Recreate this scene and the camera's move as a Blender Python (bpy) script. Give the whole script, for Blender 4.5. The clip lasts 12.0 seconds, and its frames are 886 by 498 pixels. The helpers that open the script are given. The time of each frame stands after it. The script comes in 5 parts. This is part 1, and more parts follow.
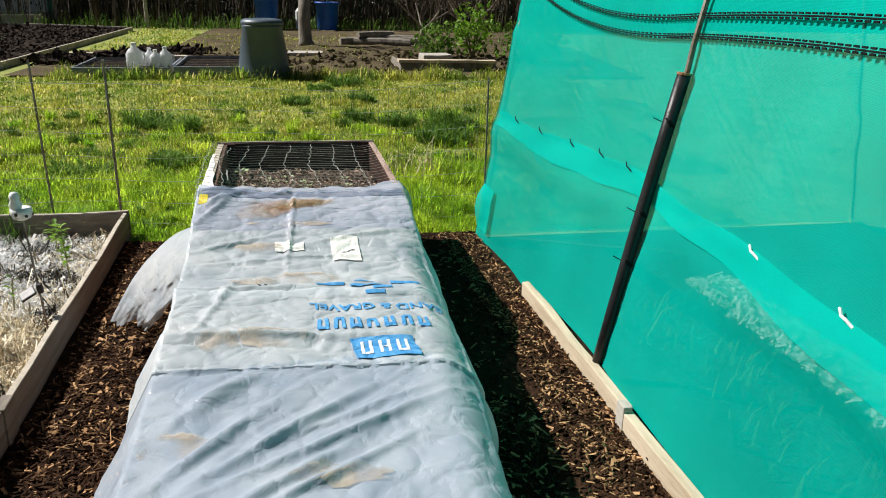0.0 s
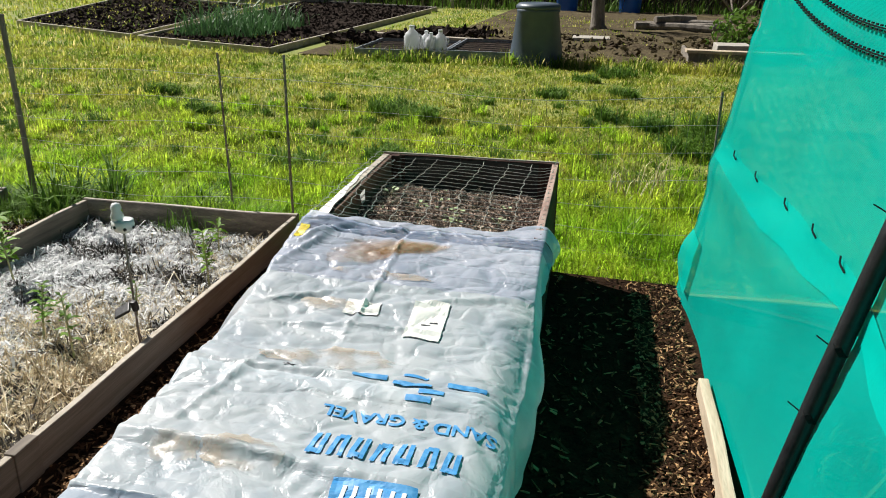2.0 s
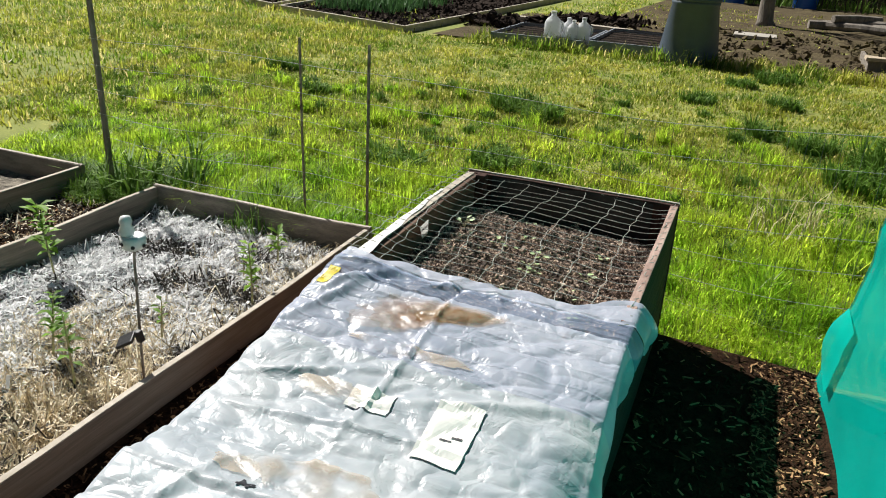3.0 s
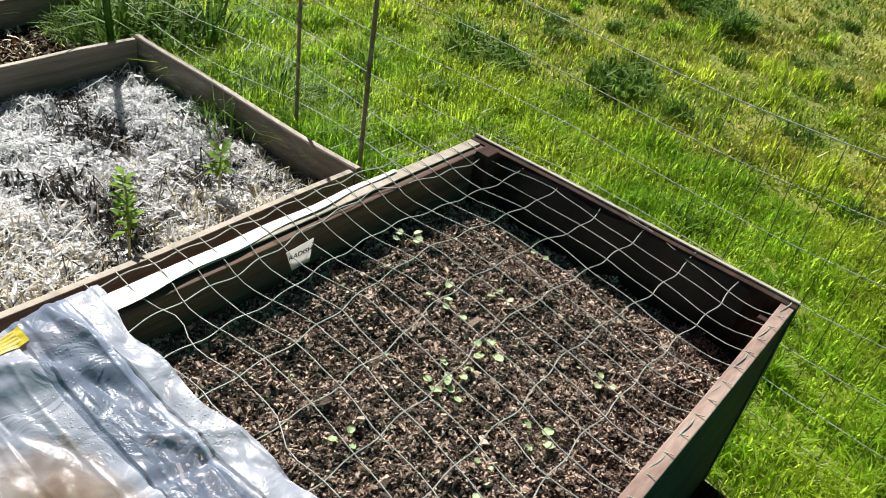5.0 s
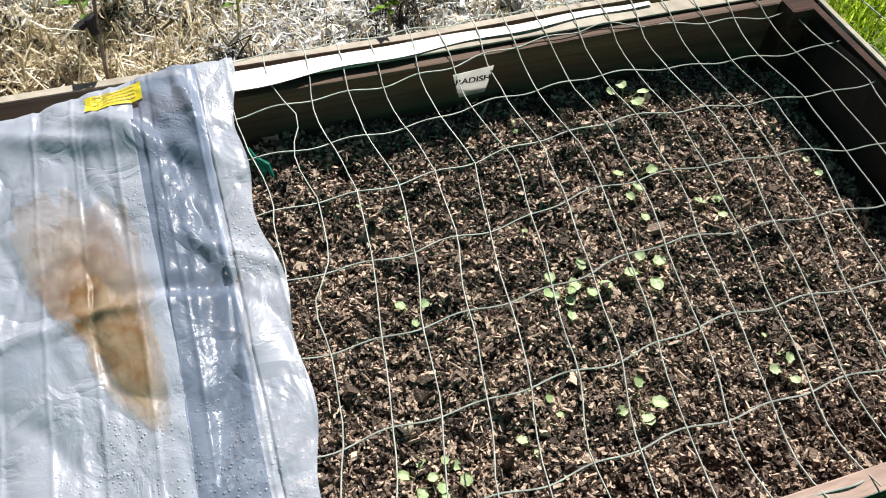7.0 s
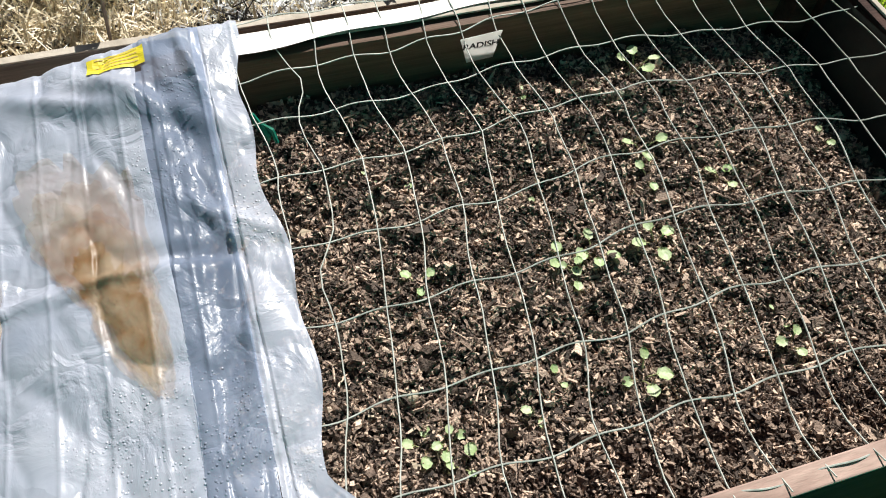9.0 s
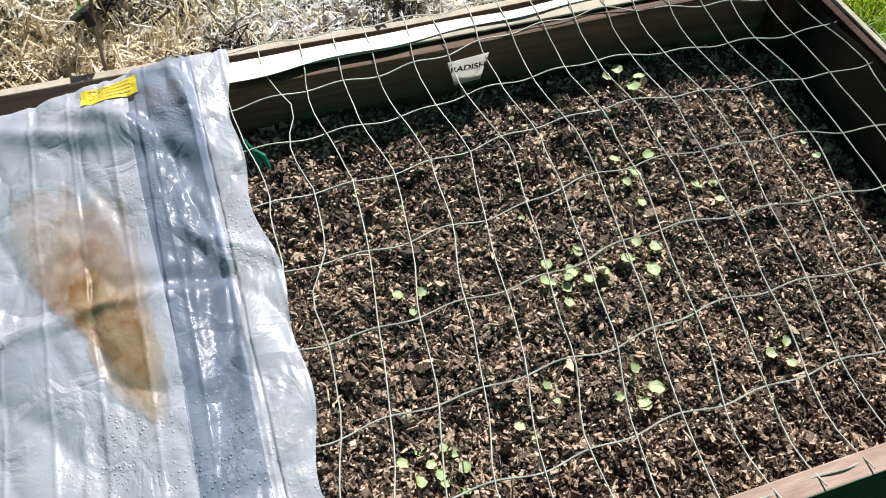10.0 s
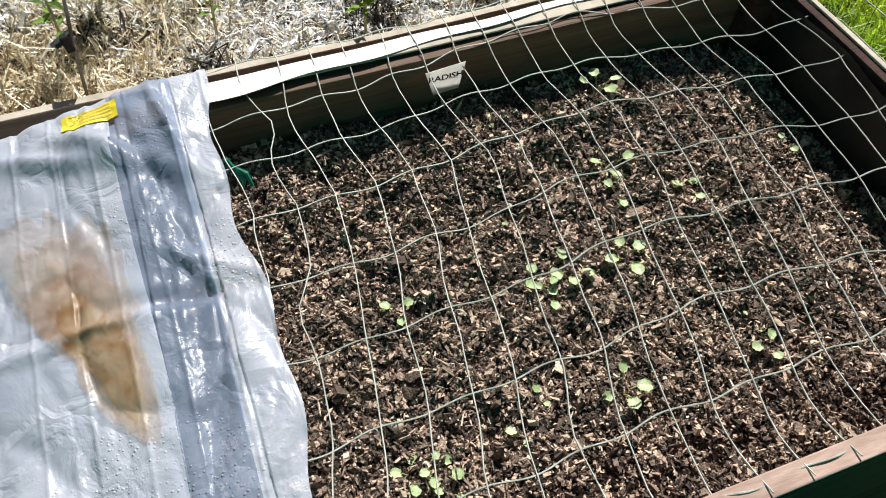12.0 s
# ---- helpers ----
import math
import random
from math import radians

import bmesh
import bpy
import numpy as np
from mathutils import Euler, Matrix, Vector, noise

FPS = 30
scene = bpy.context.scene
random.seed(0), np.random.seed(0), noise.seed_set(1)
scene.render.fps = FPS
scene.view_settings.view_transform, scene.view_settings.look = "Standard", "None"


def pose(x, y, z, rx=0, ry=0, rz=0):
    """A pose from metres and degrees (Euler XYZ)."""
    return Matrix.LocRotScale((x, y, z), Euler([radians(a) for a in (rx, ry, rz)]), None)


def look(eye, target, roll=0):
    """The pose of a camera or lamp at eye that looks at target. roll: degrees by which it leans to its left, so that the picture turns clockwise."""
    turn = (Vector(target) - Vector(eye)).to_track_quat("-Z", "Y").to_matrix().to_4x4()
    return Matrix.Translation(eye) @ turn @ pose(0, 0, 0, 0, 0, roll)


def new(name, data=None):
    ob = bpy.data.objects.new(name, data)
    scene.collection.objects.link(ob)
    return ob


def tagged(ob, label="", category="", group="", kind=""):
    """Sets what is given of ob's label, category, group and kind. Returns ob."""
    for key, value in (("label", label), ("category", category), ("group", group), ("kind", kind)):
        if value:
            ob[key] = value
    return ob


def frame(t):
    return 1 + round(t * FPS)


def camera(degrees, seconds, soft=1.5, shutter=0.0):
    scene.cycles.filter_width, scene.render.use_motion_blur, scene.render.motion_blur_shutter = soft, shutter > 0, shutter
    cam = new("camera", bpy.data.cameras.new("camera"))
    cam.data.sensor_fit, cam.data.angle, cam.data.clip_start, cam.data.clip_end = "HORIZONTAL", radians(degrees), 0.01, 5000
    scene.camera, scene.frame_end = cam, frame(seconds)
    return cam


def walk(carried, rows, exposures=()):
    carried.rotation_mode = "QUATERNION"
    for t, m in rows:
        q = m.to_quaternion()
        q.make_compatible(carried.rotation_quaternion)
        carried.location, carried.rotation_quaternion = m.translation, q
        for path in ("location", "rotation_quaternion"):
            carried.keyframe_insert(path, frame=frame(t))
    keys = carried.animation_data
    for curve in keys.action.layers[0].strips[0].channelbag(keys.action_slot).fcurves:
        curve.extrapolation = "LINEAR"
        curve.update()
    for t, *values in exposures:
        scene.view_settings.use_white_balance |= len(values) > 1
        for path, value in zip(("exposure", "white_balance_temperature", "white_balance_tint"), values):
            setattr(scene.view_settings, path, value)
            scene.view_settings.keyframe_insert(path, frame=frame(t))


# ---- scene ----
cam = camera(59.2, 12.0, 1.0)
METRES, EYE, TILT, LEAN, TURN = 4.3, 1.56, -18.8, -1.4, -11.5
ROWS = [
    (0.0, 0.0, 0.0, 0.0, 0.0, 0.0, -0.0),
    (0.5, 0.0596, 0.0361, 0.008, 0.62, 1.26, 0.02),
    (1.0, 0.1317, 0.0681, 0.02, 7.5, -1.9, -4.39),
    (1.5, 0.1361, 0.1244, 0.0397, 15.42, -2.76, -5.04),
    (2.0, 0.1214, 0.2029, 0.0819, 21.47, -2.71, -6.69),
    (2.5, 0.1152, 0.2844, 0.1128, 27.65, -3.62, -8.89),
    (4.5, 0.0438, 0.6285, 0.2299, 43.54, -16.39, -20.49),
    (5.0, 0.0124, 0.7071, 0.2496, 48.3, -21.86, -22.53),
    (5.5, -0.002, 0.7582, 0.2615, 55.89, -30.41, -22.02),
    (6.0, 0.0024, 0.807, 0.2739, 72.75, -37.56, -21.98),
    (6.5, -0.0055, 0.8238, 0.2725, 80.01, -45.18, -20.68),
    (7.0, -0.0128, 0.8215, 0.2658, 82.72, -49.22, -21.57),
    (9.0, -0.0158, 0.822, 0.2653, 83.4, -52.18, -21.56),
    (9.5, -0.014, 0.8231, 0.2671, 82.63, -51.3, -20.97),
    (10.0, -0.0132, 0.8237, 0.2688, 82.31, -50.28, -20.75),
    (10.5, -0.013, 0.8241, 0.2697, 81.44, -49.54, -20.17),
    (11.0, -0.0131, 0.825, 0.2706, 80.72, -49.08, -19.71),
    (11.5, -0.0124, 0.826, 0.2709, 80.03, -48.88, -19.4),
    (12.0, -0.0116, 0.826, 0.2713, 79.91, -48.82, -19.43),
]
walk(cam, [(t, pose(0, 0, EYE, TILT, LEAN, TURN) @ pose(METRES * x, METRES * y, METRES * z, 90 + pitch, roll, yaw)) for t, x, y, z, yaw, pitch, roll in ROWS])

# ---- light ----
world = bpy.data.worlds.new("world")
scene.world = world
world.use_nodes = True
wn = world.node_tree.nodes
sky = wn.new("ShaderNodeTexSky")
sky.sky_type = 'NISHITA'
sky.sun_disc = False
SUN_WAY = Vector((-0.85, 0.45, 0.98)).normalized()      # towards the sun
sky.sun_elevation = math.asin(SUN_WAY.z)
sky.sun_rotation = math.atan2(SUN_WAY.x, SUN_WAY.y)
wn["Background"].inputs[1].default_value = 0.0165
world.node_tree.links.new(sky.outputs[0], wn["Background"].inputs[0])
sun = new("sun", bpy.data.lights.new("sun", 'SUN'))
sun.data.energy = 5.0
scene.view_settings.exposure = 0.42
sun.data.angle = radians(0.53)
sun.data.color = (1.0, 0.965, 0.91)
sun.matrix_world = look(SUN_WAY * 30, (0, 0, 0))

rng = np.random.default_rng(7)


# ---- materials ----
def material(name, a, b, scale=6.0, rough=0.7, metal=0.0, bump=0.3, bscale=40.0, bdist=0.01, tint=0.0, islands=0.0, objects=0.0,
             cpos=0.45, translucent=0.0, through_=0.0, stretch=(1, 1, 1), lo=0.35, hi=0.65, c=None, spec=0.5, coat=0.0, patchy=False):
    """Two-tone noise with fine relief. islands / objects: value spread by piece. c: a third colour picked by piece."""
    m = bpy.data.materials.new(name)
    m.use_nodes = True
    n, l = m.node_tree.nodes, m.node_tree.links
    bsdf = n["Principled BSDF"]
    tc = n.new("ShaderNodeTexCoord")
    mp = n.new("ShaderNodeMapping")
    mp.inputs["Scale"].default_value = stretch
    l.new(tc.outputs["Object"], mp.inputs[0])
    n1 = n.new("ShaderNodeTexNoise")
    n1.inputs["Scale"].default_value, n1.inputs["Detail"].default_value = scale, 6
    n2 = n.new("ShaderNodeTexNoise")
    n2.inputs["Scale"].default_value, n2.inputs["Detail"].default_value = bscale, 4
    l.new(mp.outputs[0], n1.inputs["Vector"])
    l.new(mp.outputs[0], n2.inputs["Vector"])
    add = n.new("ShaderNodeMix")
    add.data_type = 'FLOAT'
    add.inputs[0].default_value = 0.35
    l.new(n1.outputs["Fac"], add.inputs[2])
    l.new(n2.outputs["Fac"], add.inputs[3])
    ramp = n.new("ShaderNodeValToRGB")
    ramp.color_ramp.elements[0].position, ramp.color_ramp.elements[1].position = lo, hi
    ramp.color_ramp.elements[0].color, ramp.color_ramp.elements[1].color = (*a, 1), (*b, 1)
    l.new(add.outputs[0], ramp.inputs[0])
    col = ramp.outputs[0]
    pick = None
    if islands or c:
        g = n.new("ShaderNodeNewGeometry")
        pick = g.outputs["Random Per Island"]
    elif objects:
        g = n.new("ShaderNodeObjectInfo")
        pick = g.outputs["Random"]
    if c:
        r2 = n.new("ShaderNodeValToRGB")
        r2.color_ramp.elements[0].position, r2.color_ramp.elements[1].position = cpos, 1.0
        r2.color_ramp.elements[0].color, r2.color_ramp.elements[1].color = (0, 0, 0, 1), (1, 1, 1, 1)
        l.new(pick, r2.inputs[0])
        mx = n.new("ShaderNodeMix")
        mx.data_type = 'RGBA'
        l.new(r2.outputs[0], mx.inputs[0])
        l.new(col, mx.inputs[6])
        mx.inputs[7].default_value = (*c, 1)
        col = mx.outputs[2]
    spread = islands or objects
    if spread:
        mr = n.new("ShaderNodeMapRange")
        mr.inputs[3].default_value, mr.inputs[4].default_value = 1 - spread, 1 + spread
        l.new(pick, mr.inputs[0])
        hs = n.new("ShaderNodeHueSaturation")
        l.new(mr.outputs[0], hs.inputs["Value"])
        l.new(col, hs.inputs["Color"])
        col = hs.outputs[0]
    l.new(col, bsdf.inputs["Base Color"])
    bsdf.inputs["Roughness"].default_value = rough
    bsdf.inputs["Metallic"].default_value = metal
    bsdf.inputs["Specular IOR Level"].default_value = spec
    bsdf.inputs["Coat Weight"].default_value = coat
    if bump:
        bp = n.new("ShaderNodeBump")
        bp.inputs["Strength"].default_value, bp.inputs["Distance"].default_value = bump, bdist
        l.new(n2.outputs["Fac"], bp.inputs["Height"])
        l.new(bp.outputs[0], bsdf.inputs["Normal"])
    surf = bsdf.outputs[0]
    if translucent:
        tr = n.new("ShaderNodeBsdfTranslucent")
        l.new(col, tr.inputs[0])
        ms = n.new("ShaderNodeMixShader")
        ms.inputs[0].default_value = translucent
        l.new(surf, ms.inputs[1])
        l.new(tr.outputs[0], ms.inputs[2])
        surf = ms.outputs[0]
    if through_:
        tp = n.new("ShaderNodeBsdfTransparent")
        ms = n.new("ShaderNodeMixShader")
        ms.inputs[0].default_value = through_
        if patchy:
            pm = n.new("ShaderNodeMapRange")
            pm.inputs[1].default_value, pm.inputs[2].default_value, pm.inputs[3].default_value, pm.inputs[4].default_value = 0.4, 0.62, 0.98, through_
            l.new(n1.outputs["Fac"], pm.inputs[0])
            l.new(pm.outputs[0], ms.inputs[0])
        l.new(surf, ms.inputs[1])
        l.new(tp.outputs[0], ms.inputs[2])
        surf = ms.outputs[0]
    l.new(surf, n["Material Output"].inputs[0])
    return m


M_EARTH = material("lawn_thatch", (0.13, 0.18, 0.03), (0.33, 0.34, 0.075), 2.2, 0.95, bump=0.6, bscale=60)
M_GRASS = material("grass", (0.16, 0.28, 0.025), (0.44, 0.46, 0.065), 1.1, 0.4, bump=0, bscale=4.5, islands=0.45, translucent=0.72, lo=0.42, hi=0.6, cpos=0.72, c=(0.56, 0.46, 0.20), spec=0.5)
M_LUSH = material("lush_grass", (0.26, 0.49, 0.03), (0.60, 0.70, 0.075), 0.9, 0.38, bump=0, bscale=3.0, islands=0.5, translucent=0.76, spec=0.6)
M_WEED = material("weed_leaf", (0.08, 0.17, 0.022), (0.18, 0.31, 0.05), 2.0, 0.6, bump=0, spec=0.2, islands=0.35, translucent=0.3)
M_DRY = material("dry_stalk", (0.5, 0.42, 0.22), (0.62, 0.55, 0.33), 5, 0.7, bump=0, islands=0.2)
M_SOIL = material("bed_soil", (0.008, 0.006, 0.005), (0.05, 0.034, 0.025), 30, 0.95, spec=0.15, bump=0.9, bscale=160, bdist=0.01)
M_CRUMB = material("soil_crumb", (0.03, 0.021, 0.017), (0.29, 0.205, 0.155), 40, 0.75, bump=0.5, bscale=300, islands=0.65, cpos=0.5, c=(0.54, 0.41, 0.315))
M_FARSOIL = material("dug_soil", (0.022, 0.016, 0.013), (0.06, 0.045, 0.036), 8, 0.95, spec=0.05, bump=1.0, bscale=25, bdist=0.05)
M_PATCH = material("bare_earth", (0.065, 0.047, 0.032), (0.14, 0.115, 0.06), 1.5, 0.95, spec=0.1, bump=0.9, bscale=18, bdist=0.04)
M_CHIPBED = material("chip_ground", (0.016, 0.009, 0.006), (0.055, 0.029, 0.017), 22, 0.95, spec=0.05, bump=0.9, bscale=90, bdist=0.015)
M_CHIP = material("wood_chip", (0.018, 0.009, 0.005), (0.085, 0.042, 0.021), 9, 0.85, bump=0.4, bscale=120, islands=0.6, cpos=0.7, spec=0.1, c=(0.40, 0.24, 0.12))
M_BOARD = material("grey_board", (0.16, 0.135, 0.11), (0.33, 0.285, 0.235), 7, 0.85, bump=0.5, bscale=60, bdist=0.004, stretch=(1, 0.15, 4), objects=0.12)
M_BROWN = material("brown_board", (0.085, 0.046, 0.029), (0.20, 0.115, 0.072), 7, 0.75, bump=0.5, bscale=60, bdist=0.004, stretch=(4, 0.15, 4), objects=0.12)
# dark base colour stands for the shade on the bed's right and far boards
M_SHADEBOARD = material("shaded_board", (0.03, 0.017, 0.014), (0.085, 0.046, 0.037), 7, 0.75, bump=0.5, bscale=60, bdist=0.004, stretch=(4, 0.15, 4), objects=0.12, spec=0.15)
M_SUNEDGE = material("worn_sunlit_edge", (0.22, 0.13, 0.105), (0.52, 0.37, 0.31), 9, 0.85, bump=0.5, bscale=70, bdist=0.003, stretch=(2, 0.4, 2))
M_BLACKSHEET = material("black_sheet", (0.012, 0.012, 0.013), (0.03, 0.03, 0.03), 8, 0.5, bump=0.3, bscale=30)
M_PALEW = material("pale_board", (0.45, 0.36, 0.25), (0.66, 0.56, 0.42), 8, 0.8, bump=0.3, bscale=60, stretch=(3, 0.3, 3))
M_WHITEW = material("bleached_edge", (0.38, 0.33, 0.26), (0.60, 0.54, 0.45), 5, 0.8, bump=0.3, bscale=40)
M_WIRE = material("galvanised_wire", (0.34, 0.36, 0.32), (0.58, 0.60, 0.55), 60, 0.6, metal=0.1, bump=0.1, spec=0.3)
M_FWIRE = material("fence_wire", (0.09, 0.085, 0.07), (0.24, 0.23, 0.20), 60, 0.5, metal=0.4, bump=0.1)
M_STEEL = material("rusty_rod", (0.16, 0.11, 0.08), (0.34, 0.30, 0.26), 20, 0.6, metal=0.3, bump=0.3)
M_PIPE = material("black_pipe", (0.010, 0.010, 0.012), (0.026, 0.025, 0.026), 12, 0.42, bump=0.15, bscale=80, spec=0.35)
M_RUST = material("rust_rim", (0.22, 0.09, 0.035), (0.36, 0.16, 0.07), 40, 0.8, bump=0.4)
M_BAND = material("black_webbing", (0.006, 0.008, 0.008), (0.014, 0.017, 0.017), 30, 0.9, bump=0.3, spec=0.1)
M_NET = material("green_netting", (0.0, 0.48, 0.40), (0.0, 0.66, 0.555), 1.4, 0.55, bump=0.25, bscale=500, bdist=0.001, translucent=0.35, through_=0.36, spec=0.06)
M_NET2 = material("green_netting_doubled", (0.0, 0.50, 0.42), (0.0, 0.66, 0.56), 1.4, 0.55, bump=0.25, bscale=500, bdist=0.001, translucent=0.35, through_=0.13, spec=0.06)
for m, lo_, hi_ in ((M_NET, 0.22, 0.48), (M_NET2, 0.10, 0.28)):
    # open weave: fine threads both ways
    n, l = m.node_tree.nodes, m.node_tree.links
    mix = n["Material Output"].inputs[0].links[0].from_node
    tc = n.new("ShaderNodeTexCoord")
    waves = []
    for way, sc in (('Y', 78), ('Z', 92)):
        wv = n.new("ShaderNodeTexWave")
        wv.bands_direction = way
        wv.inputs["Scale"].default_value, wv.inputs["Distortion"].default_value = sc, 1.5
        l.new(tc.outputs["Object"], wv.inputs["Vector"])
        waves.append(wv.outputs["Fac"])
    avg = n.new("ShaderNodeMath")
    avg.operation = 'MULTIPLY'
    l.new(waves[0], avg.inputs[0])
    l.new(waves[1], avg.inputs[1])
    mr = n.new("ShaderNodeMapRange")
    mr.inputs[2].default_value, mr.inputs[3].default_value, mr.inputs[4].default_value = 0.6, lo_, hi_
    l.new(avg.outputs[0], mr.inputs[0])
    l.new(mr.outputs[0], mix.inputs[0])
M_BIN = material("grey_plastic", (0.07, 0.095, 0.125), (0.10, 0.13, 0.165), 4, 0.42, bump=0.15, bscale=120)
M_GALV = material("galvanised_frame", (0.22, 0.25, 0.28), (0.36, 0.39, 0.42), 8, 0.5, metal=0.2, bump=0.2)
M_JUG = material("milky_plastic", (0.80, 0.82, 0.84), (0.90, 0.91, 0.92), 8, 0.3, bump=0.1, translucent=0.4)
M_BLUE = material("blue_plastic", (0.012, 0.10, 0.50), (0.02, 0.15, 0.65), 3, 0.4, bump=0.1)
M_BARK = material("bark", (0.14, 0.12, 0.10), (0.34, 0.30, 0.25), 9, 0.9, bump=0.9, bscale=40, bdist=0.02, stretch=(1, 1, 0.3))
M_TWIG = material("bare_twig", (0.09, 0.065, 0.05), (0.22, 0.17, 0.13), 6, 0.9, bump=0.2, islands=0.4)
M_STEMS = material("thicket_stem", (0.045, 0.032, 0.024), (0.12, 0.09, 0.065), 1.2, 0.9, bump=0.2, islands=0.5)
M_HEDGE = material("dark_hedge_leaf", (0.012, 0.022, 0.009), (0.035, 0.055, 0.018), 0.8, 0.6, bump=0, islands=0.5)
M_BUSH = material("bright_shrub_leaf", (0.10, 0.24, 0.02), (0.26, 0.42, 0.04), 3, 0.55, bump=0, spec=0.2, islands=0.4, translucent=0.3)
M_LEEK = material("leek_leaf", (0.05, 0.14, 0.04), (0.13, 0.26, 0.09), 3, 0.45, bump=0, islands=0.3, translucent=0.25)
M_SEED = material("seedling_leaf", (0.42, 0.62, 0.24), (0.76, 0.86, 0.56), 40, 0.45, bump=0.15, bscale=200, islands=0.25, translucent=0.3)
M_STEM = material("seedling_stem", (0.30, 0.38, 0.14), (0.42, 0.30, 0.2), 60, 0.5, bump=0)
M_WHITE = material("white_plastic", (0.74, 0.75, 0.76), (0.84, 0.85, 0.85), 10, 0.4, bump=0.1)
M_SHEETPAPER = material("white_paper", (0.80, 0.79, 0.75), (0.90, 0.88, 0.83), 20, 0.6, bump=0.15)
M_PAPER = material("white_label", (0.78, 0.77, 0.74), (0.92, 0.91, 0.89), 20, 0.6, bump=0.1, translucent=0.8)
M_YELLOW = material("yellow_label", (0.72, 0.58, 0.02), (0.82, 0.70, 0.05), 20, 0.5, bump=0.1)
M_INK = material("black_ink", (0.015, 0.015, 0.02), (0.03, 0.03, 0.04), 20, 0.6, bump=0)
M_BLUEINK = material("blue_print", (0.04, 0.26, 0.60), (0.14, 0.42, 0.75), 60, 0.45, bump=0.1)
M_CARD = material("brown_cardboard", (0.42, 0.28, 0.15), (0.58, 0.42, 0.26), 9, 0.85, bump=0.3, bscale=50)
M_STAIN = material("rusty_wet_stain", (0.40, 0.20, 0.07), (0.60, 0.46, 0.31), 16, 0.35, bump=0.1, bscale=60, through_=0.81, lo=0.36, hi=0.58)
M_CARDWET = material("wet_cardboard", (0.48, 0.36, 0.24), (0.62, 0.52, 0.40), 9, 0.35, bump=0.2, bscale=50, through_=0.45, patchy=True)
M_GREENTIE = material("green_twine", (0.0, 0.16, 0.10), (0.01, 0.26, 0.17), 30, 0.5, bump=0.3)
M_STONE = material("concrete_slab", (0.34, 0.31, 0.27), (0.50, 0.47, 0.41), 9, 0.9, bump=0.5)
M_BACK = material("dark_backdrop", (0.02, 0.018, 0.014), (0.05, 0.042, 0.032), 2, 0.9, bump=0.4, stretch=(6, 6, 0.4))
M_GLASS = material("hazy_polycarbonate", (0.45, 0.50, 0.50), (0.62, 0.67, 0.66), 2, 0.3, bump=0.1, stretch=(6, 1, 0.4))
M_MULCH = material("straw_mulch", (0.54, 0.43, 0.26), (0.80, 0.70, 0.49), 3, 0.8, bump=0.2, islands=0.4, c=(0.86, 0.80, 0.66))
M_FLEECE = material("shredded_fleece", (0.74, 0.75, 0.75), (0.90, 0.90, 0.90), 6, 0.65, bump=0.2, islands=0.3, translucent=0.15)
# dark shreds and dark base also paint the shadowed gaps in the mulch
M_DARKMULCH = material("dark_mulch", (0.03, 0.026, 0.022), (0.09, 0.078, 0.06), 6, 0.8, bump=0.2, islands=0.4)
M_MULCHBASE = material("mulch_base", (0.04, 0.032, 0.024), (0.34, 0.30, 0.23), 18, 0.95, bump=1.0, bscale=70, bdist=0.02)


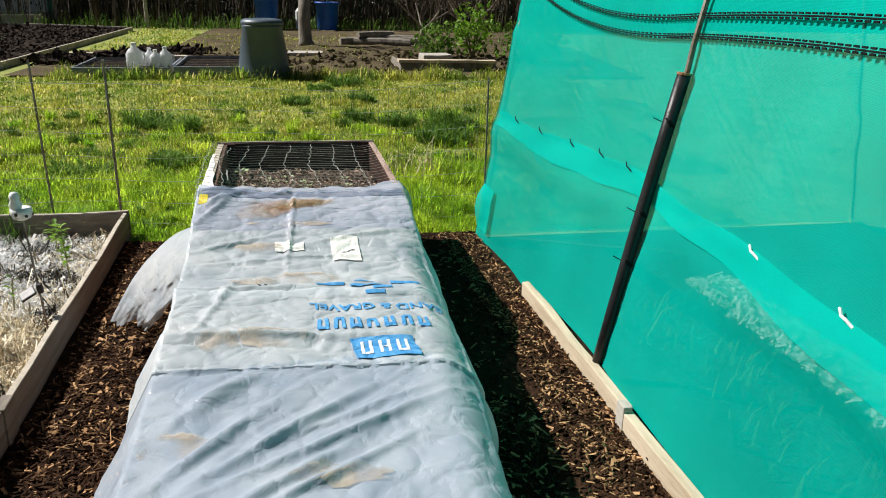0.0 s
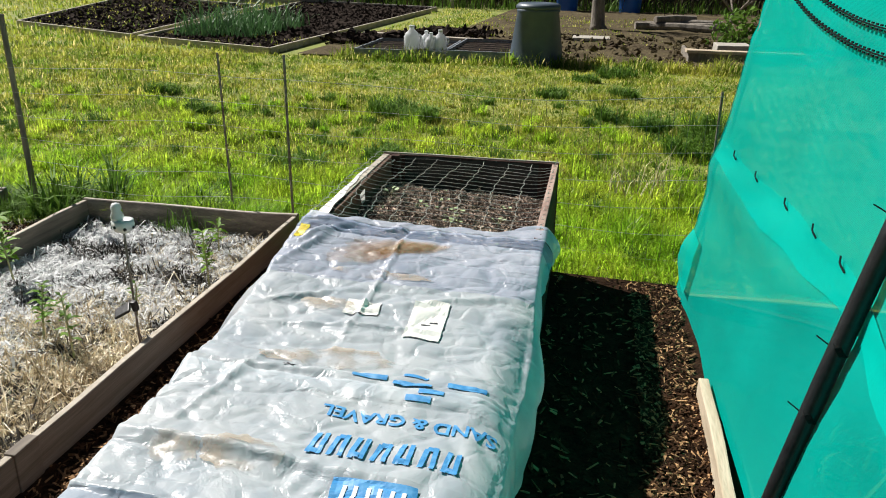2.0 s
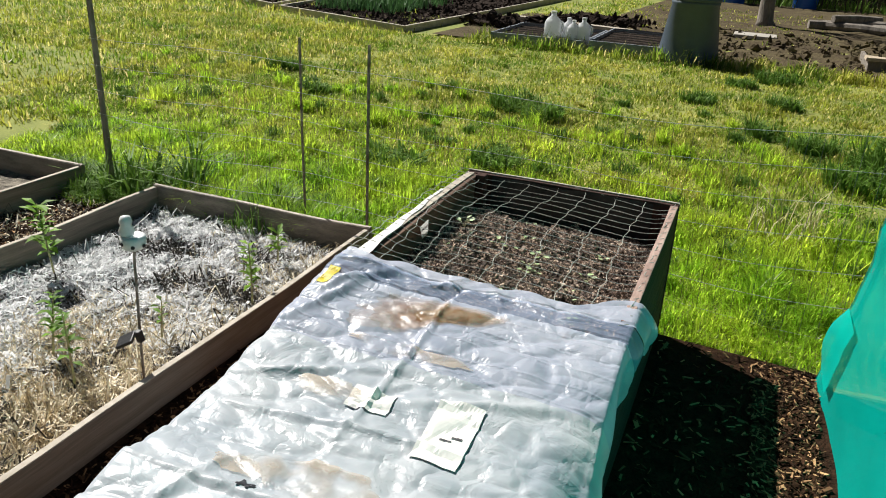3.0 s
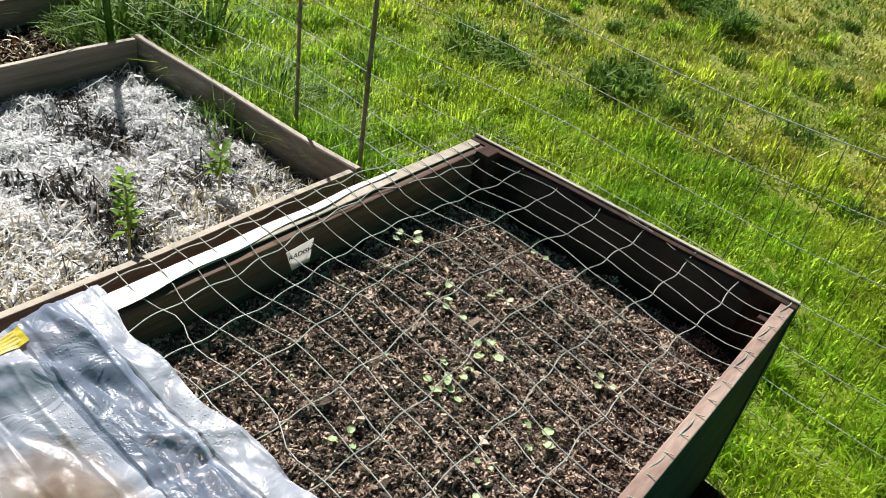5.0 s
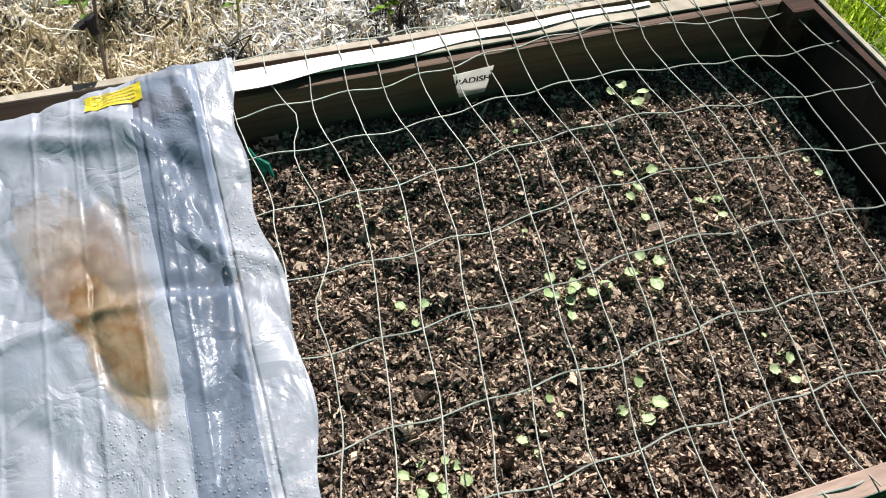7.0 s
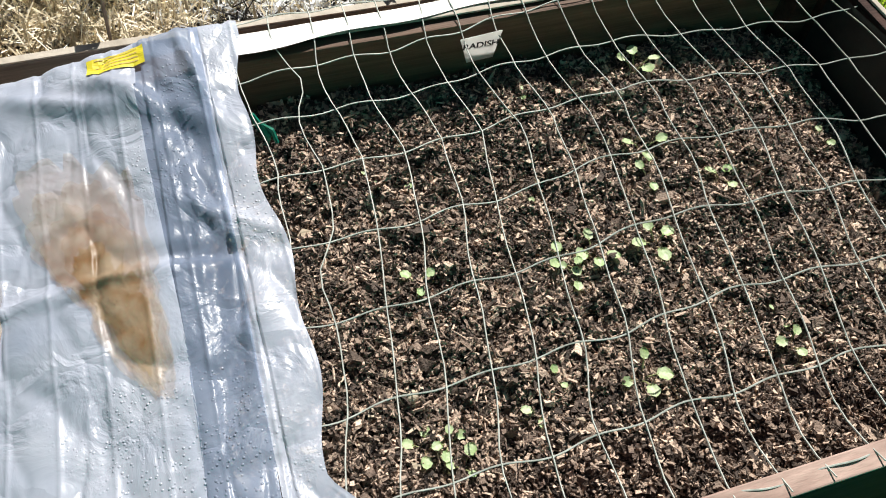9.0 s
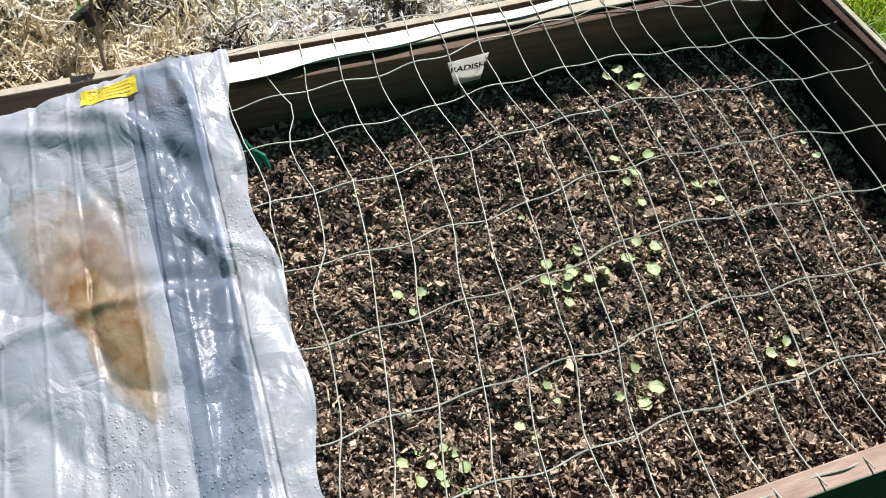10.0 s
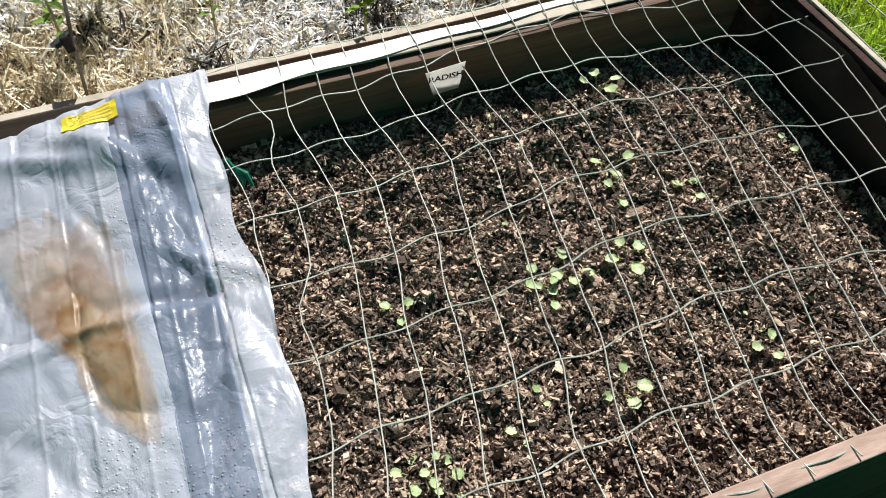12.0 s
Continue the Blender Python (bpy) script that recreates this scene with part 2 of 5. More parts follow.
def sheeting(name, clear, a, b, gloss=0.24, folds=0.12):
    """Creased polythene with water beads: partly clear, glossy."""
    m = material(name, a, b, 5, gloss, bump=0, bscale=14, spec=0.6)
    n, l = m.node_tree.nodes, m.node_tree.links
    bsdf = n["Principled BSDF"]
    tc = n.new("ShaderNodeTexCoord")
    vor = n.new("ShaderNodeTexVoronoi")
    vor.inputs["Scale"].default_value = 150
    l.new(tc.outputs["Object"], vor.inputs["Vector"])
    drop = n.new("ShaderNodeMapRange")
    drop.inputs[1].default_value, drop.inputs[2].default_value = 0.10, 0.30
    drop.inputs[3].default_value, drop.inputs[4].default_value = 1, 0
    l.new(vor.outputs["Distance"], drop.inputs[0])
    area = n.new("ShaderNodeTexNoise")
    area.inputs["Scale"].default_value = 5
    l.new(tc.outputs["Object"], area.inputs["Vector"])
    am = n.new("ShaderNodeMapRange")
    am.inputs[1].default_value, am.inputs[2].default_value = 0.5, 0.66
    l.new(area.outputs["Fac"], am.inputs[0])
    mul = n.new("ShaderNodeMath")
    mul.operation = 'MULTIPLY'
    l.new(drop.outputs[0], mul.inputs[0])
    l.new(am.outputs[0], mul.inputs[1])
    wr = n.new("ShaderNodeTexNoise")
    wr.inputs["Scale"].default_value, wr.inputs["Detail"].default_value, wr.inputs["Distortion"].default_value = 11, 5, 1.4
    l.new(tc.outputs["Object"], wr.inputs["Vector"])
    b1 = n.new("ShaderNodeBump")
    b1.inputs["Strength"].default_value, b1.inputs["Distance"].default_value = 0.4, 0.010
    l.new(wr.outputs["Fac"], b1.inputs["Height"])
    b2 = n.new("ShaderNodeBump")
    b2.inputs["Strength"].default_value, b2.inputs["Distance"].default_value = 0.7, 0.002
    l.new(mul.outputs[0], b2.inputs["Height"])
    # crumpled facets and straight factory folds
    warp = n.new("ShaderNodeMix")
    warp.data_type = 'RGBA'
    warp.inputs[0].default_value = 0.06
    l.new(tc.outputs["Object"], warp.inputs[6])
    l.new(wr.outputs["Color"], warp.inputs[7])
    cell = n.new("ShaderNodeTexVoronoi")
    cell.feature = 'DISTANCE_TO_EDGE'
    cell.inputs["Scale"].default_value = 9
    l.new(warp.outputs[2], cell.inputs["Vector"])
    cm = n.new("ShaderNodeMapRange")
    cm.inputs[2].default_value = 0.16
    l.new(cell.outputs["Distance"], cm.inputs[0])
    b3 = n.new("ShaderNodeBump")
    b3.inputs["Strength"].default_value, b3.inputs["Distance"].default_value = 0.38, 0.006
    l.new(cm.outputs[0], b3.inputs["Height"])
    l.new(b1.outputs[0], b3.inputs["Normal"])
    wave = n.new("ShaderNodeTexWave")
    wave.bands_direction = 'Y'
    wave.inputs["Scale"].default_value, wave.inputs["Distortion"].default_value, wave.inputs["Detail Scale"].default_value = 5.2, 2.4, 0.5
    l.new(tc.outputs["Object"], wave.inputs["Vector"])
    wm = n.new("ShaderNodeMapRange")
    wm.inputs[1].default_value = 0.965
    l.new(wave.outputs["Fac"], wm.inputs[0])
    b4 = n.new("ShaderNodeBump")
    b4.inputs["Strength"].default_value, b4.inputs["Distance"].default_value = folds, 0.003
    l.new(wm.outputs[0], b4.inputs["Height"])
    l.new(b3.outputs[0], b4.inputs["Normal"])
    l.new(b4.outputs[0], b2.inputs["Normal"])
    l.new(b2.outputs[0], bsdf.inputs["Normal"])
    out = n["Material Output"]
    base = out.inputs[0].links[0].from_socket
    tr = n.new("ShaderNodeBsdfTranslucent")
    tr.inputs[0].default_value = (*b, 1)
    m1 = n.new("ShaderNodeMixShader")
    m1.inputs[0].default_value = 0.22
    l.new(base, m1.inputs[1])
    l.new(tr.outputs[0], m1.inputs[2])
    tp = n.new("ShaderNodeBsdfTransparent")
    m2 = n.new("ShaderNodeMixShader")
    m2.inputs[0].default_value = clear
    l.new(m1.outputs[0], m2.inputs[1])
    l.new(tp.outputs[0], m2.inputs[2])
    l.new(m2.outputs[0], out.inputs[0])
    return m


M_BAG = sheeting("white_bag_polythene", 0.15, (0.54, 0.61, 0.68), (0.80, 0.84, 0.87), 0.34)
M_CLEAR = sheeting("clear_bag_polythene", 0.18, (0.47, 0.53, 0.66), (0.73, 0.77, 0.88), 0.33, 0.0)
# dark blue base stands for sky mirrored in the clear film
M_THIN = sheeting("single_clear_polythene", 0.42, (0.22, 0.30, 0.45), (0.50, 0.59, 0.78), 0.32, 0.0)
M_POLY = sheeting("grey_clear_polythene", 0.2, (0.44, 0.53, 0.66), (0.66, 0.74, 0.84), 0.3)


# ---- builders ----
def mesh_tris(name, V, T, mat, parent=None, label="", smooth=False):
    """A mesh object from vertex and triangle (or quad) arrays."""
    me = bpy.data.meshes.new(name)
    V, T = np.asarray(V, dtype=np.float32), np.asarray(T, dtype=np.int32)
    k = T.shape[1]
    me.vertices.add(len(V))
    me.vertices.foreach_set("co", V.ravel())
    me.loops.add(T.size)
    me.loops.foreach_set("vertex_index", T.ravel())
    me.polygons.add(len(T))
    me.polygons.foreach_set("loop_start", np.arange(0, T.size, k, dtype=np.int32))
    me.polygons.foreach_set("use_smooth", np.full(len(T), smooth))
    me.update(calc_edges=True)
    me.materials.append(mat)
    return hang(new(name, me), parent, label)


def hang(ob, parent, label=""):
    if parent is not None:
        ob.parent = parent
        ob.matrix_parent_inverse = parent.matrix_basis.inverted() if parent.parent is None else Matrix()
    if label:
        tagged(ob, label)
    return ob


def part(name, bm, mat, parent=None, label="", smooth=False):
    me = bpy.data.meshes.new(name)
    bm.to_mesh(me)
    bm.free()
    if smooth:
        me.polygons.foreach_set("use_smooth", np.full(len(me.polygons), True))
    me.materials.append(mat)
    return hang(new(name, me), parent, label)


def thing(name, loc, label, category, group="", kind=""):
    ob = new(name)
    ob.empty_display_size = 0.1
    ob.location = loc
    return tagged(ob, label, category, group, kind)


def box(x0, x1, y0, y1, z0, z1, bevel=0.004, bm=None, turn=None, wobble=0.0, cuts=0):
    """A bevelled box; cuts and wobble bend it a little, as old boards are."""
    bm = bm or bmesh.new()
    made = bmesh.ops.create_cube(bm, size=1)["verts"]
    s = Matrix.Translation(((x0 + x1) / 2, (y0 + y1) / 2, (z0 + z1) / 2)) @ Matrix.Diagonal((x1 - x0, y1 - y0, z1 - z0, 1))
    bmesh.ops.transform(bm, matrix=(turn @ s) if turn else s, verts=made)
    edges = list({e for v in made for e in v.link_edges})
    if cuts:
        long = max((x1 - x0, 0), (y1 - y0, 1), (z1 - z0, 2))[1]
        es = [e for e in edges if abs((e.verts[0].co - e.verts[1].co)[long]) > 0.9 * (x1 - x0, y1 - y0, z1 - z0)[long]]
        bmesh.ops.subdivide_edges(bm, edges=es, cuts=cuts)
        for v in bm.verts:
            v.co += Vector([noise.noise(v.co * 2.3 + Vector((k * 9.1, 0, 0))) * wobble for k in range(3)])
        edges = [e for e in bm.edges if e.calc_face_angle(0) > 1.0]
    if bevel:
        bmesh.ops.bevel(bm, geom=edges, offset=bevel, segments=2, affect='EDGES', profile=0.6)
    return bm


def tube(points, radius, sides=6, bm=None):
    """A round bar along points; radius may be a list."""
    bm = bm or bmesh.new()
    pts = [Vector(p) for p in points]
    rads = radius if isinstance(radius, (list, tuple)) else [radius] * len(pts)
    rings = []
    for i, p in enumerate(pts):
        way = (pts[min(i + 1, len(pts) - 1)] - pts[max(i - 1, 0)]).normalized()
        side = way.orthogonal().normalized() if i == 0 else (side - way * side.dot(way)).normalized()
        up = way.cross(side)
        rings.append([bm.verts.new(p + rads[i] * (math.cos(a) * side + math.sin(a) * up)) for a in [2 * math.pi * k / sides for k in range(sides)]])
    for r0, r1 in zip(rings, rings[1:]):
        for k in range(sides):
            bm.faces.new((r0[k], r0[(k + 1) % sides], r1[(k + 1) % sides], r1[k]))
    bm.faces.new(rings[0][::-1])
    bm.faces.new(rings[-1])
    return bm


def lathe(profile, centre, sides=24, bm=None, square=0.0):
    """A turned shape from (radius, z) pairs."""
    bm = bm or bmesh.new()
    rings = []
    for r, z in profile:
        ring = []
        for k in range(sides):
            a = 2 * math.pi * (k + 0.5) / sides
            q = r * (1 + square * (1 / max(abs(math.cos(a)), abs(math.sin(a))) - 1))
            ring.append(bm.verts.new((centre[0] + q * math.cos(a), centre[1] + q * math.sin(a), centre[2] + z)))
        rings.append(ring)
    for r0, r1 in zip(rings, rings[1:]):
        for k in range(sides):
            bm.faces.new((r0[k], r0[(k + 1) % sides], r1[(k + 1) % sides], r1[k]))
    bm.faces.new(rings[0][::-1])
    bm.faces.new(rings[-1])
    return bm


def grid(nx, ny, where, thick=0.0):
    """A bmesh sheet: where(u, v) gives a point for u, v in 0 to 1."""
    bm = bmesh.new()
    vs = [[bm.verts.new(where(i / nx, j / ny)) for i in range(nx + 1)] for j in range(ny + 1)]
    for j in range(ny):
        for i in range(nx):
            bm.faces.new((vs[j][i], vs[j][i + 1], vs[j + 1][i + 1], vs[j + 1][i]))
    return bm


def blades(P, height, width, lean, seed, mat, name, label="", kind="stuff", category="", bend=0.6):
    """Many tapering bent blades, three triangles each, at the points P."""
    r = np.random.default_rng(seed)
    n = len(P)
    a = r.uniform(0, 2 * np.pi, n)
    h = height * r.uniform(0.45, 1.25, n) * np.array([max(0.22, 1 + 0.8 * fbm(x, y, 1.7, 17) + 1.1 * noise.noise(Vector((x * 5.5, y * 5.5, 3)))) for x, y in P[:, :2]])
    ln = lean * r.uniform(0.1, 1.3, n)
    out = np.stack([np.cos(a), np.sin(a), np.zeros(n)], 1)
    side = np.stack([-np.sin(a), np.cos(a), np.zeros(n)], 1) * (width * r.uniform(0.6, 1.3, n))[:, None]
    up = np.array([0, 0, 1.0])
    mid = P + out * (h * ln * 0.35)[:, None] + up * (h * 0.6)[:, None]
    tip = P + out * (h * ln)[:, None] + up * (h * (1 - bend * 0.4 * ln))[:, None]
    V = np.stack([P - side, P + side, mid - side * 0.7, mid + side * 0.7, tip], 1).reshape(-1, 3)
    b = (np.arange(n) * 5)[:, None, None]
    T = (np.array([[0, 1, 3], [0, 3, 2], [2, 3, 4]])[None] + b).reshape(-1, 3)
    ob = mesh_tris(name, V, T, mat)
    return tagged(ob, label, category, "", kind)


def rotations(r, n, tilt):
    """n random turns: any heading, tipped by up to about tilt."""
    a, b, c = r.uniform(0, 2 * np.pi, n), r.normal(0, tilt, n), r.normal(0, tilt, n)
    ca, sa, cb, sb, cc, sc = np.cos(a), np.sin(a), np.cos(b), np.sin(b), np.cos(c), np.sin(c)
    o, z = np.ones(n), np.zeros(n)
    Rz = np.array([[ca, -sa, z], [sa, ca, z], [z, z, o]]).transpose(2, 0, 1)
    Rx = np.array([[o, z, z], [z, cb, -sb], [z, sb, cb]]).transpose(2, 0, 1)
    Ry = np.array([[cc, z, sc], [z, o, z], [-sc, z, cc]]).transpose(2, 0, 1)
    return Rz @ Ry @ Rx


CUBE = np.array([[x, y, z] for x in (-1, 1) for y in (-1, 1) for z in (-1, 1)], dtype=float) * 0.5
CUBE_T = np.array([[0, 1, 3], [0, 3, 2], [4, 6, 7], [4, 7, 5], [0, 4, 5], [0, 5, 1], [2, 3, 7], [2, 7, 6], [0, 2, 6], [0, 6, 4], [1, 5, 7], [1, 7, 3]])


def bits(P, size, seed, tilt, mat, name, label="", category="", kind="stuff", jag=0.25, parent=None):
    """Many small rough splinters or crumbs at the points P; size: mean length, width, thickness."""
    r = np.random.default_rng(seed)
    n = len(P)
    S = np.array(size)[None, :] * r.lognormal(0, 0.42, (n, 3))
    C = CUBE[None] * (1 + r.uniform(-jag, jag, (n, 8, 1))) * S[:, None, :]
    V = np.einsum("nij,nkj->nki", rotations(r, n, tilt), C) + P[:, None, :]
    T = (CUBE_T[None] + (np.arange(n) * 8)[:, None, None]).reshape(-1, 3)
    ob = mesh_tris(name, V.reshape(-1, 3), T, mat, parent)
    return tagged(ob, label, category, "", kind)


def flakes(P, length, width, seed, tilt, mat, name, label="", category="", curl=0.5):
    """Curled strips of shredded stuff: two quads each, as triangles."""
    r = np.random.default_rng(seed)
    n = len(P)
    L, W = length * r.lognormal(0, 0.4, n), width * r.lognormal(0, 0.3, n)
    cu = r.normal(0, curl, n) * L
    z = np.zeros(n)
    C = np.stack([np.stack([-L / 2, -W / 2, z], 1), np.stack([-L / 2, W / 2, z], 1), np.stack([z, -W / 2, cu], 1), np.stack([z, W / 2, cu], 1),
                  np.stack([L / 2, -W * 0.3, z], 1), np.stack([L / 2, W * 0.3, z], 1)], 1)
    V = np.einsum("nij,nkj->nki", rotations(r, n, tilt), C) + P[:, None, :]
    T = (np.array([[0, 2, 3], [0, 3, 1], [2, 4, 5], [2, 5, 3]])[None] + (np.arange(n) * 6)[:, None, None]).reshape(-1, 3)
    ob = mesh_tris(name, V.reshape(-1, 3), T, mat)
    return tagged(ob, label, category, "", "stuff")


def spots(n, x0, x1, y0, y1, z=0.0, seed=0):
    r = np.random.default_rng(seed)
    return np.stack([r.uniform(x0, x1, n), r.uniform(y0, y1, n), np.full(n, z)], 1)


def interp(x, xs, ys):
    return float(np.interp(x, xs, ys))


def fbm(x, y, s, k=0.0):
    return noise.noise(Vector((x * s, y * s, k))) + 0.5 * noise.noise(Vector((x * s * 2.1, y * s * 2.1, k + 5)))


# ---- the setting ----
SEA = 400.0
part("ground", grid(40, 40, lambda u, v: ((u - 0.5) * 2 * SEA, (v - 0.5) * 2 * SEA, 0.0)), M_EARTH)
tagged(bpy.data.objects["ground"], "flat earth under rough allotment grass", "ground", "", "structure")


def patch(name, corners, z, mat, label, category, n=24, rough=0.02, seed=0.0):
    """A ground sheet with an uneven surface between four corners."""
    a, b, c, d = [Vector((*p, 0)) for p in corners]

    def where(u, v):
        p = (a * (1 - u) + b * u) * (1 - v) + (d * (1 - u) + c * u) * v
        edge = min(u, v, 1 - u, 1 - v)
        return (p.x, p.y, z + rough * fbm(p.x, p.y, 3.0, seed) * min(1, edge * 8))
    return tagged(part(name, grid(n, n, where), mat, smooth=True), label, category, "", "structure")


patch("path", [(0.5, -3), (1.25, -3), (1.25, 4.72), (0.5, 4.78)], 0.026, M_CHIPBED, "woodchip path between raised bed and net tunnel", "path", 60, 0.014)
patch("path_side", [(-0.98, -3), (-0.3, -3), (-0.3, 4.72), (-0.98, 4.8)], 0.026, M_CHIPBED, "woodchip path between two beds", "path", 60, 0.014)
patch("path_far", [(-3.1, -1), (-2.35, -1), (-2.35, 4.95), (-3.1, 4.95)], 0.026, M_CHIPBED, "dark mulched path between low beds", "path", 40, 0.014)
patch("tunnel_floor", [(1.22, -3), (4.0, -3), (4.0, 4.6), (1.22, 4.6)], 0.03, M_CHIPBED, "dark soil floor inside the net tunnel", "soil", 40, 0.03)
patch("bare_plot", [(-4.25, 13.55), (6.5, 13.4), (7.5, 19.6), (-4.0, 18.4)], 0.03, M_PATCH, "patchy bare earth plot behind the lawn", "soil", 50, 0.10)
patch("bare_plot_back", [(-2.4, 18.6), (7.4, 19.5), (8.0, 27.2), (-2.0, 27.2)], 0.024, M_PATCH, "shaded bare earth before the hedge", "soil", 40, 0.05, 3.0)
# chips thinned where the bed's shadow falls, so that stretch stays dark
for nm, cs, n in (("chips", (0.97, 1.2, 1.0, 4.70), 3300), ("chips_shade_near", (0.58, 1.0, 1.0, 2.6), 1000), ("chips_shade", (0.58, 1.0, 2.4, 4.70), 420), ("chips_side", (-0.93, -0.4, 1.3, 4.75), 4200), ("chips_far", (-3.0, -2.42, 2.0, 4.9), 1800)):
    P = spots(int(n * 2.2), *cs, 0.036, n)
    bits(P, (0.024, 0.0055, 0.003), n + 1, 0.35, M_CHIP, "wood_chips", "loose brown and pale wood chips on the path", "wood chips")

# ---- raised bed with wire mesh ----
XL, XR, YF, YN, TOP = -0.375, 0.555, 4.80, 0.75, 0.62


def bed_top(y):
    """The board tops dip towards the near end, where the timber has sunk."""
    return float(np.interp(y, (0.7, 2.2, 3.0, 3.55, 4.8), (0.445, 0.445, 0.475, 0.615, TOP)))


bed = thing("raised_bed", (0.1, 2.8, 0), "tall weathered timber raised bed with dark soil and seedlings", "raised bed")
for z0, z1 in ((0.0, 0.305), (0.312, TOP)):
    for x0, x1 in ((XL, XL + 0.055), (XR - 0.032, XR)):
        bm = box(x0, x1, YN, YF - 0.032, z0, z1, 0.004, None, None, 0.003, 40)
        for v in bm.verts:
            if x0 > 0:
                v.co.x -= 0.07 * max(0, 2.4 - v.co.y)
            v.co.z *= (bed_top(v.co.y) - ((0.004 + interp(v.co.y, (3.0, 3.4), (0.07, 0.0))) if x0 > 0 else 0)) / TOP
        part("board", bm, M_BROWN if x0 < 0 else M_SHADEBOARD, bed)
    part("board", box(XL - 0.008, XR + 0.004, YF - 0.03, YF, z0, z1 + 0.004, 0.004, None, None, 0.006, 8), M_SHADEBOARD, bed)
    part("board", box(XL, XR - 0.115, YN - 0.04, YN, z0 * 0.7, z1 * 0.7, 0.006, None, None, 0.006, 8), M_BROWN, bed)
# worn tops, with the sun on them painted in as a paler cap
part("pale_edge", box(XR - 0.031, XR - 0.001, 3.62, YF - 0.034, TOP - 0.003, TOP + 0.003, 0.002, None, None, 0.003, 14), M_SUNEDGE, bed, "worn top edge, painted paler for the sun on it")
part("pale_edge", box(XL - 0.006, XR + 0.002, YF - 0.012, YF - 0.001, TOP + 0.005, TOP + 0.010, 0.002, None, None, 0.003, 10), M_WHITEW, bed, "worn top edge, painted paler for the sun on it")
part("pale_edge", box(XL + 0.001, XL + 0.034, 3.62, YF - 0.036, TOP + 0.001, TOP + 0.005, 0.002, None, None, 0.003, 14), M_WHITEW, bed, "bleached top edge")
part("corner_post", box(XL + 0.056, XL + 0.10, YF - 0.085, YF - 0.034, 0.2, TOP + 0.010, 0.006), M_SHADEBOARD, bed)
part("corner_post", box(XR - 0.06, XR - 0.034, YF - 0.065, YF - 0.040, 0.2, TOP - 0.04, 0.004), M_SHADEBOARD, bed)
# thin black sheet just inside the far board
part("black_facing", grid(20, 6, lambda u, v: (XL + 0.12 + u * (XR - XL - 0.22), YF - 0.038 - 0.006 * math.sin(u * 19), 0.44 + v * 0.178 + 0.003 * math.sin(u * 11))), M_BLACKSHEET, bed, "black sheet before the far board")


def soil_z(x, y):
    side = min(x - XL, XR - x)
    bank = 0.035 * max(0.0, 1 - (x - XL) / 0.3)
    return 0.490 + bank - 0.22 * max(0, y - 4.5) + 0.018 * fbm(x, y, 5.0, 2.0) + 0.016 * fbm(x, y, 17.0, 4.0) + 0.008 * fbm(x, y, 45.0, 1.0) - 0.22 * max(0, 0.13 - side)


part("soil", grid(150, 130, lambda u, v: (lambda x, y: (x, y, soil_z(x, y)))(XL + 0.06 + u * (XR - XL - 0.1), 3.45 + v * 1.31)), M_SOIL, bed, "dark crumbly compost", smooth=False)
P = spots(112000, XL + 0.06, XR - 0.036, 3.55, 4.765, 0, 3)
P[:, 2] = [soil_z(x, y) for x, y in P[:, :2]]
P[:, 2] += 0.001 + 0.009 * np.random.default_rng(31).uniform(0, 1, len(P)) ** 2
bits(P[:64000], (0.0058, 0.0036, 0.0030), 5, 0.7, M_CRUMB, "soil_crumbs", "crumbs of dark composted bark on the soil", "soil", jag=0.5)
bits(P[80000:108000], (0.0125, 0.0024, 0.0019), 6, 0.4, M_CRUMB, "bark_shreds", "thin brown bark fibres in the soil", "soil", jag=0.35)
bits(P[74000:74090], (0.010, 0.009, 0.005), 8, 0.4, M_PALEW, "pale_chips", "small pale stones and chips on the soil", "stones", jag=0.4)
bits(P[75000:76200], (0.012, 0.009, 0.007), 9, 0.8, M_CRUMB, "soil_clods", "clods of bark compost", "soil", jag=0.5)
bits(P[77000:77500], (0.024, 0.0045, 0.003), 10, 0.35, M_CRUMB, "bark_splinters", "long brown splinters of bark on the soil", "soil", jag=0.3)


# ---- seedlings ----
def seedling(x, y, size, seed, leaves=3, tall=1.0):
    r = random.Random(seed)
    z = soil_z(x, y)
    ob = thing("seedling", (x, y, z), "small green radish seedling in dark soil", "seedling", "seedlings in the raised bed")
    for k in range(leaves):
        a = r.uniform(0, 6.28) if leaves == 1 else 6.28 * k / leaves + r.uniform(-0.5, 0.5)
        reach, h = size * r.uniform(0.6, 1.1), size * tall * r.uniform(0.7, 1.2)
        base, end = Vector((x, y, z - 0.004)), Vector((x + reach * math.cos(a), y + reach * math.sin(a), z + h))
        part("stem", tube([base, base.lerp(end, 0.5) + Vector((0, 0, 0.2 * h)), end], 0.0012, 5), M_STEM, ob)
        w, tilt = size * r.uniform(0.5, 0.75), r.uniform(0.1, 0.5)
        ax, ay = Vector((math.cos(a), math.sin(a), tilt)).normalized(), Vector((-math.sin(a), math.cos(a), r.uniform(-0.4, 0.4))).normalized()

        def where(u, v):
            s = (v - 0.5) * 2
            wide = w * math.sqrt(max(0.0, 1 - abs(u * 2 - 1) ** 2.4)) * 0.62 * (1 + 0.12 * math.sin(u * 14))
            return end + ax * (u - 0.15) * w * 1.5 + ay * s * wide + Vector((0, 0, 0.16 * w * s * s - 0.2 * w * u * u))
        part("leaf", grid(7, 4, where), M_SEED, ob, smooth=True)
    return ob


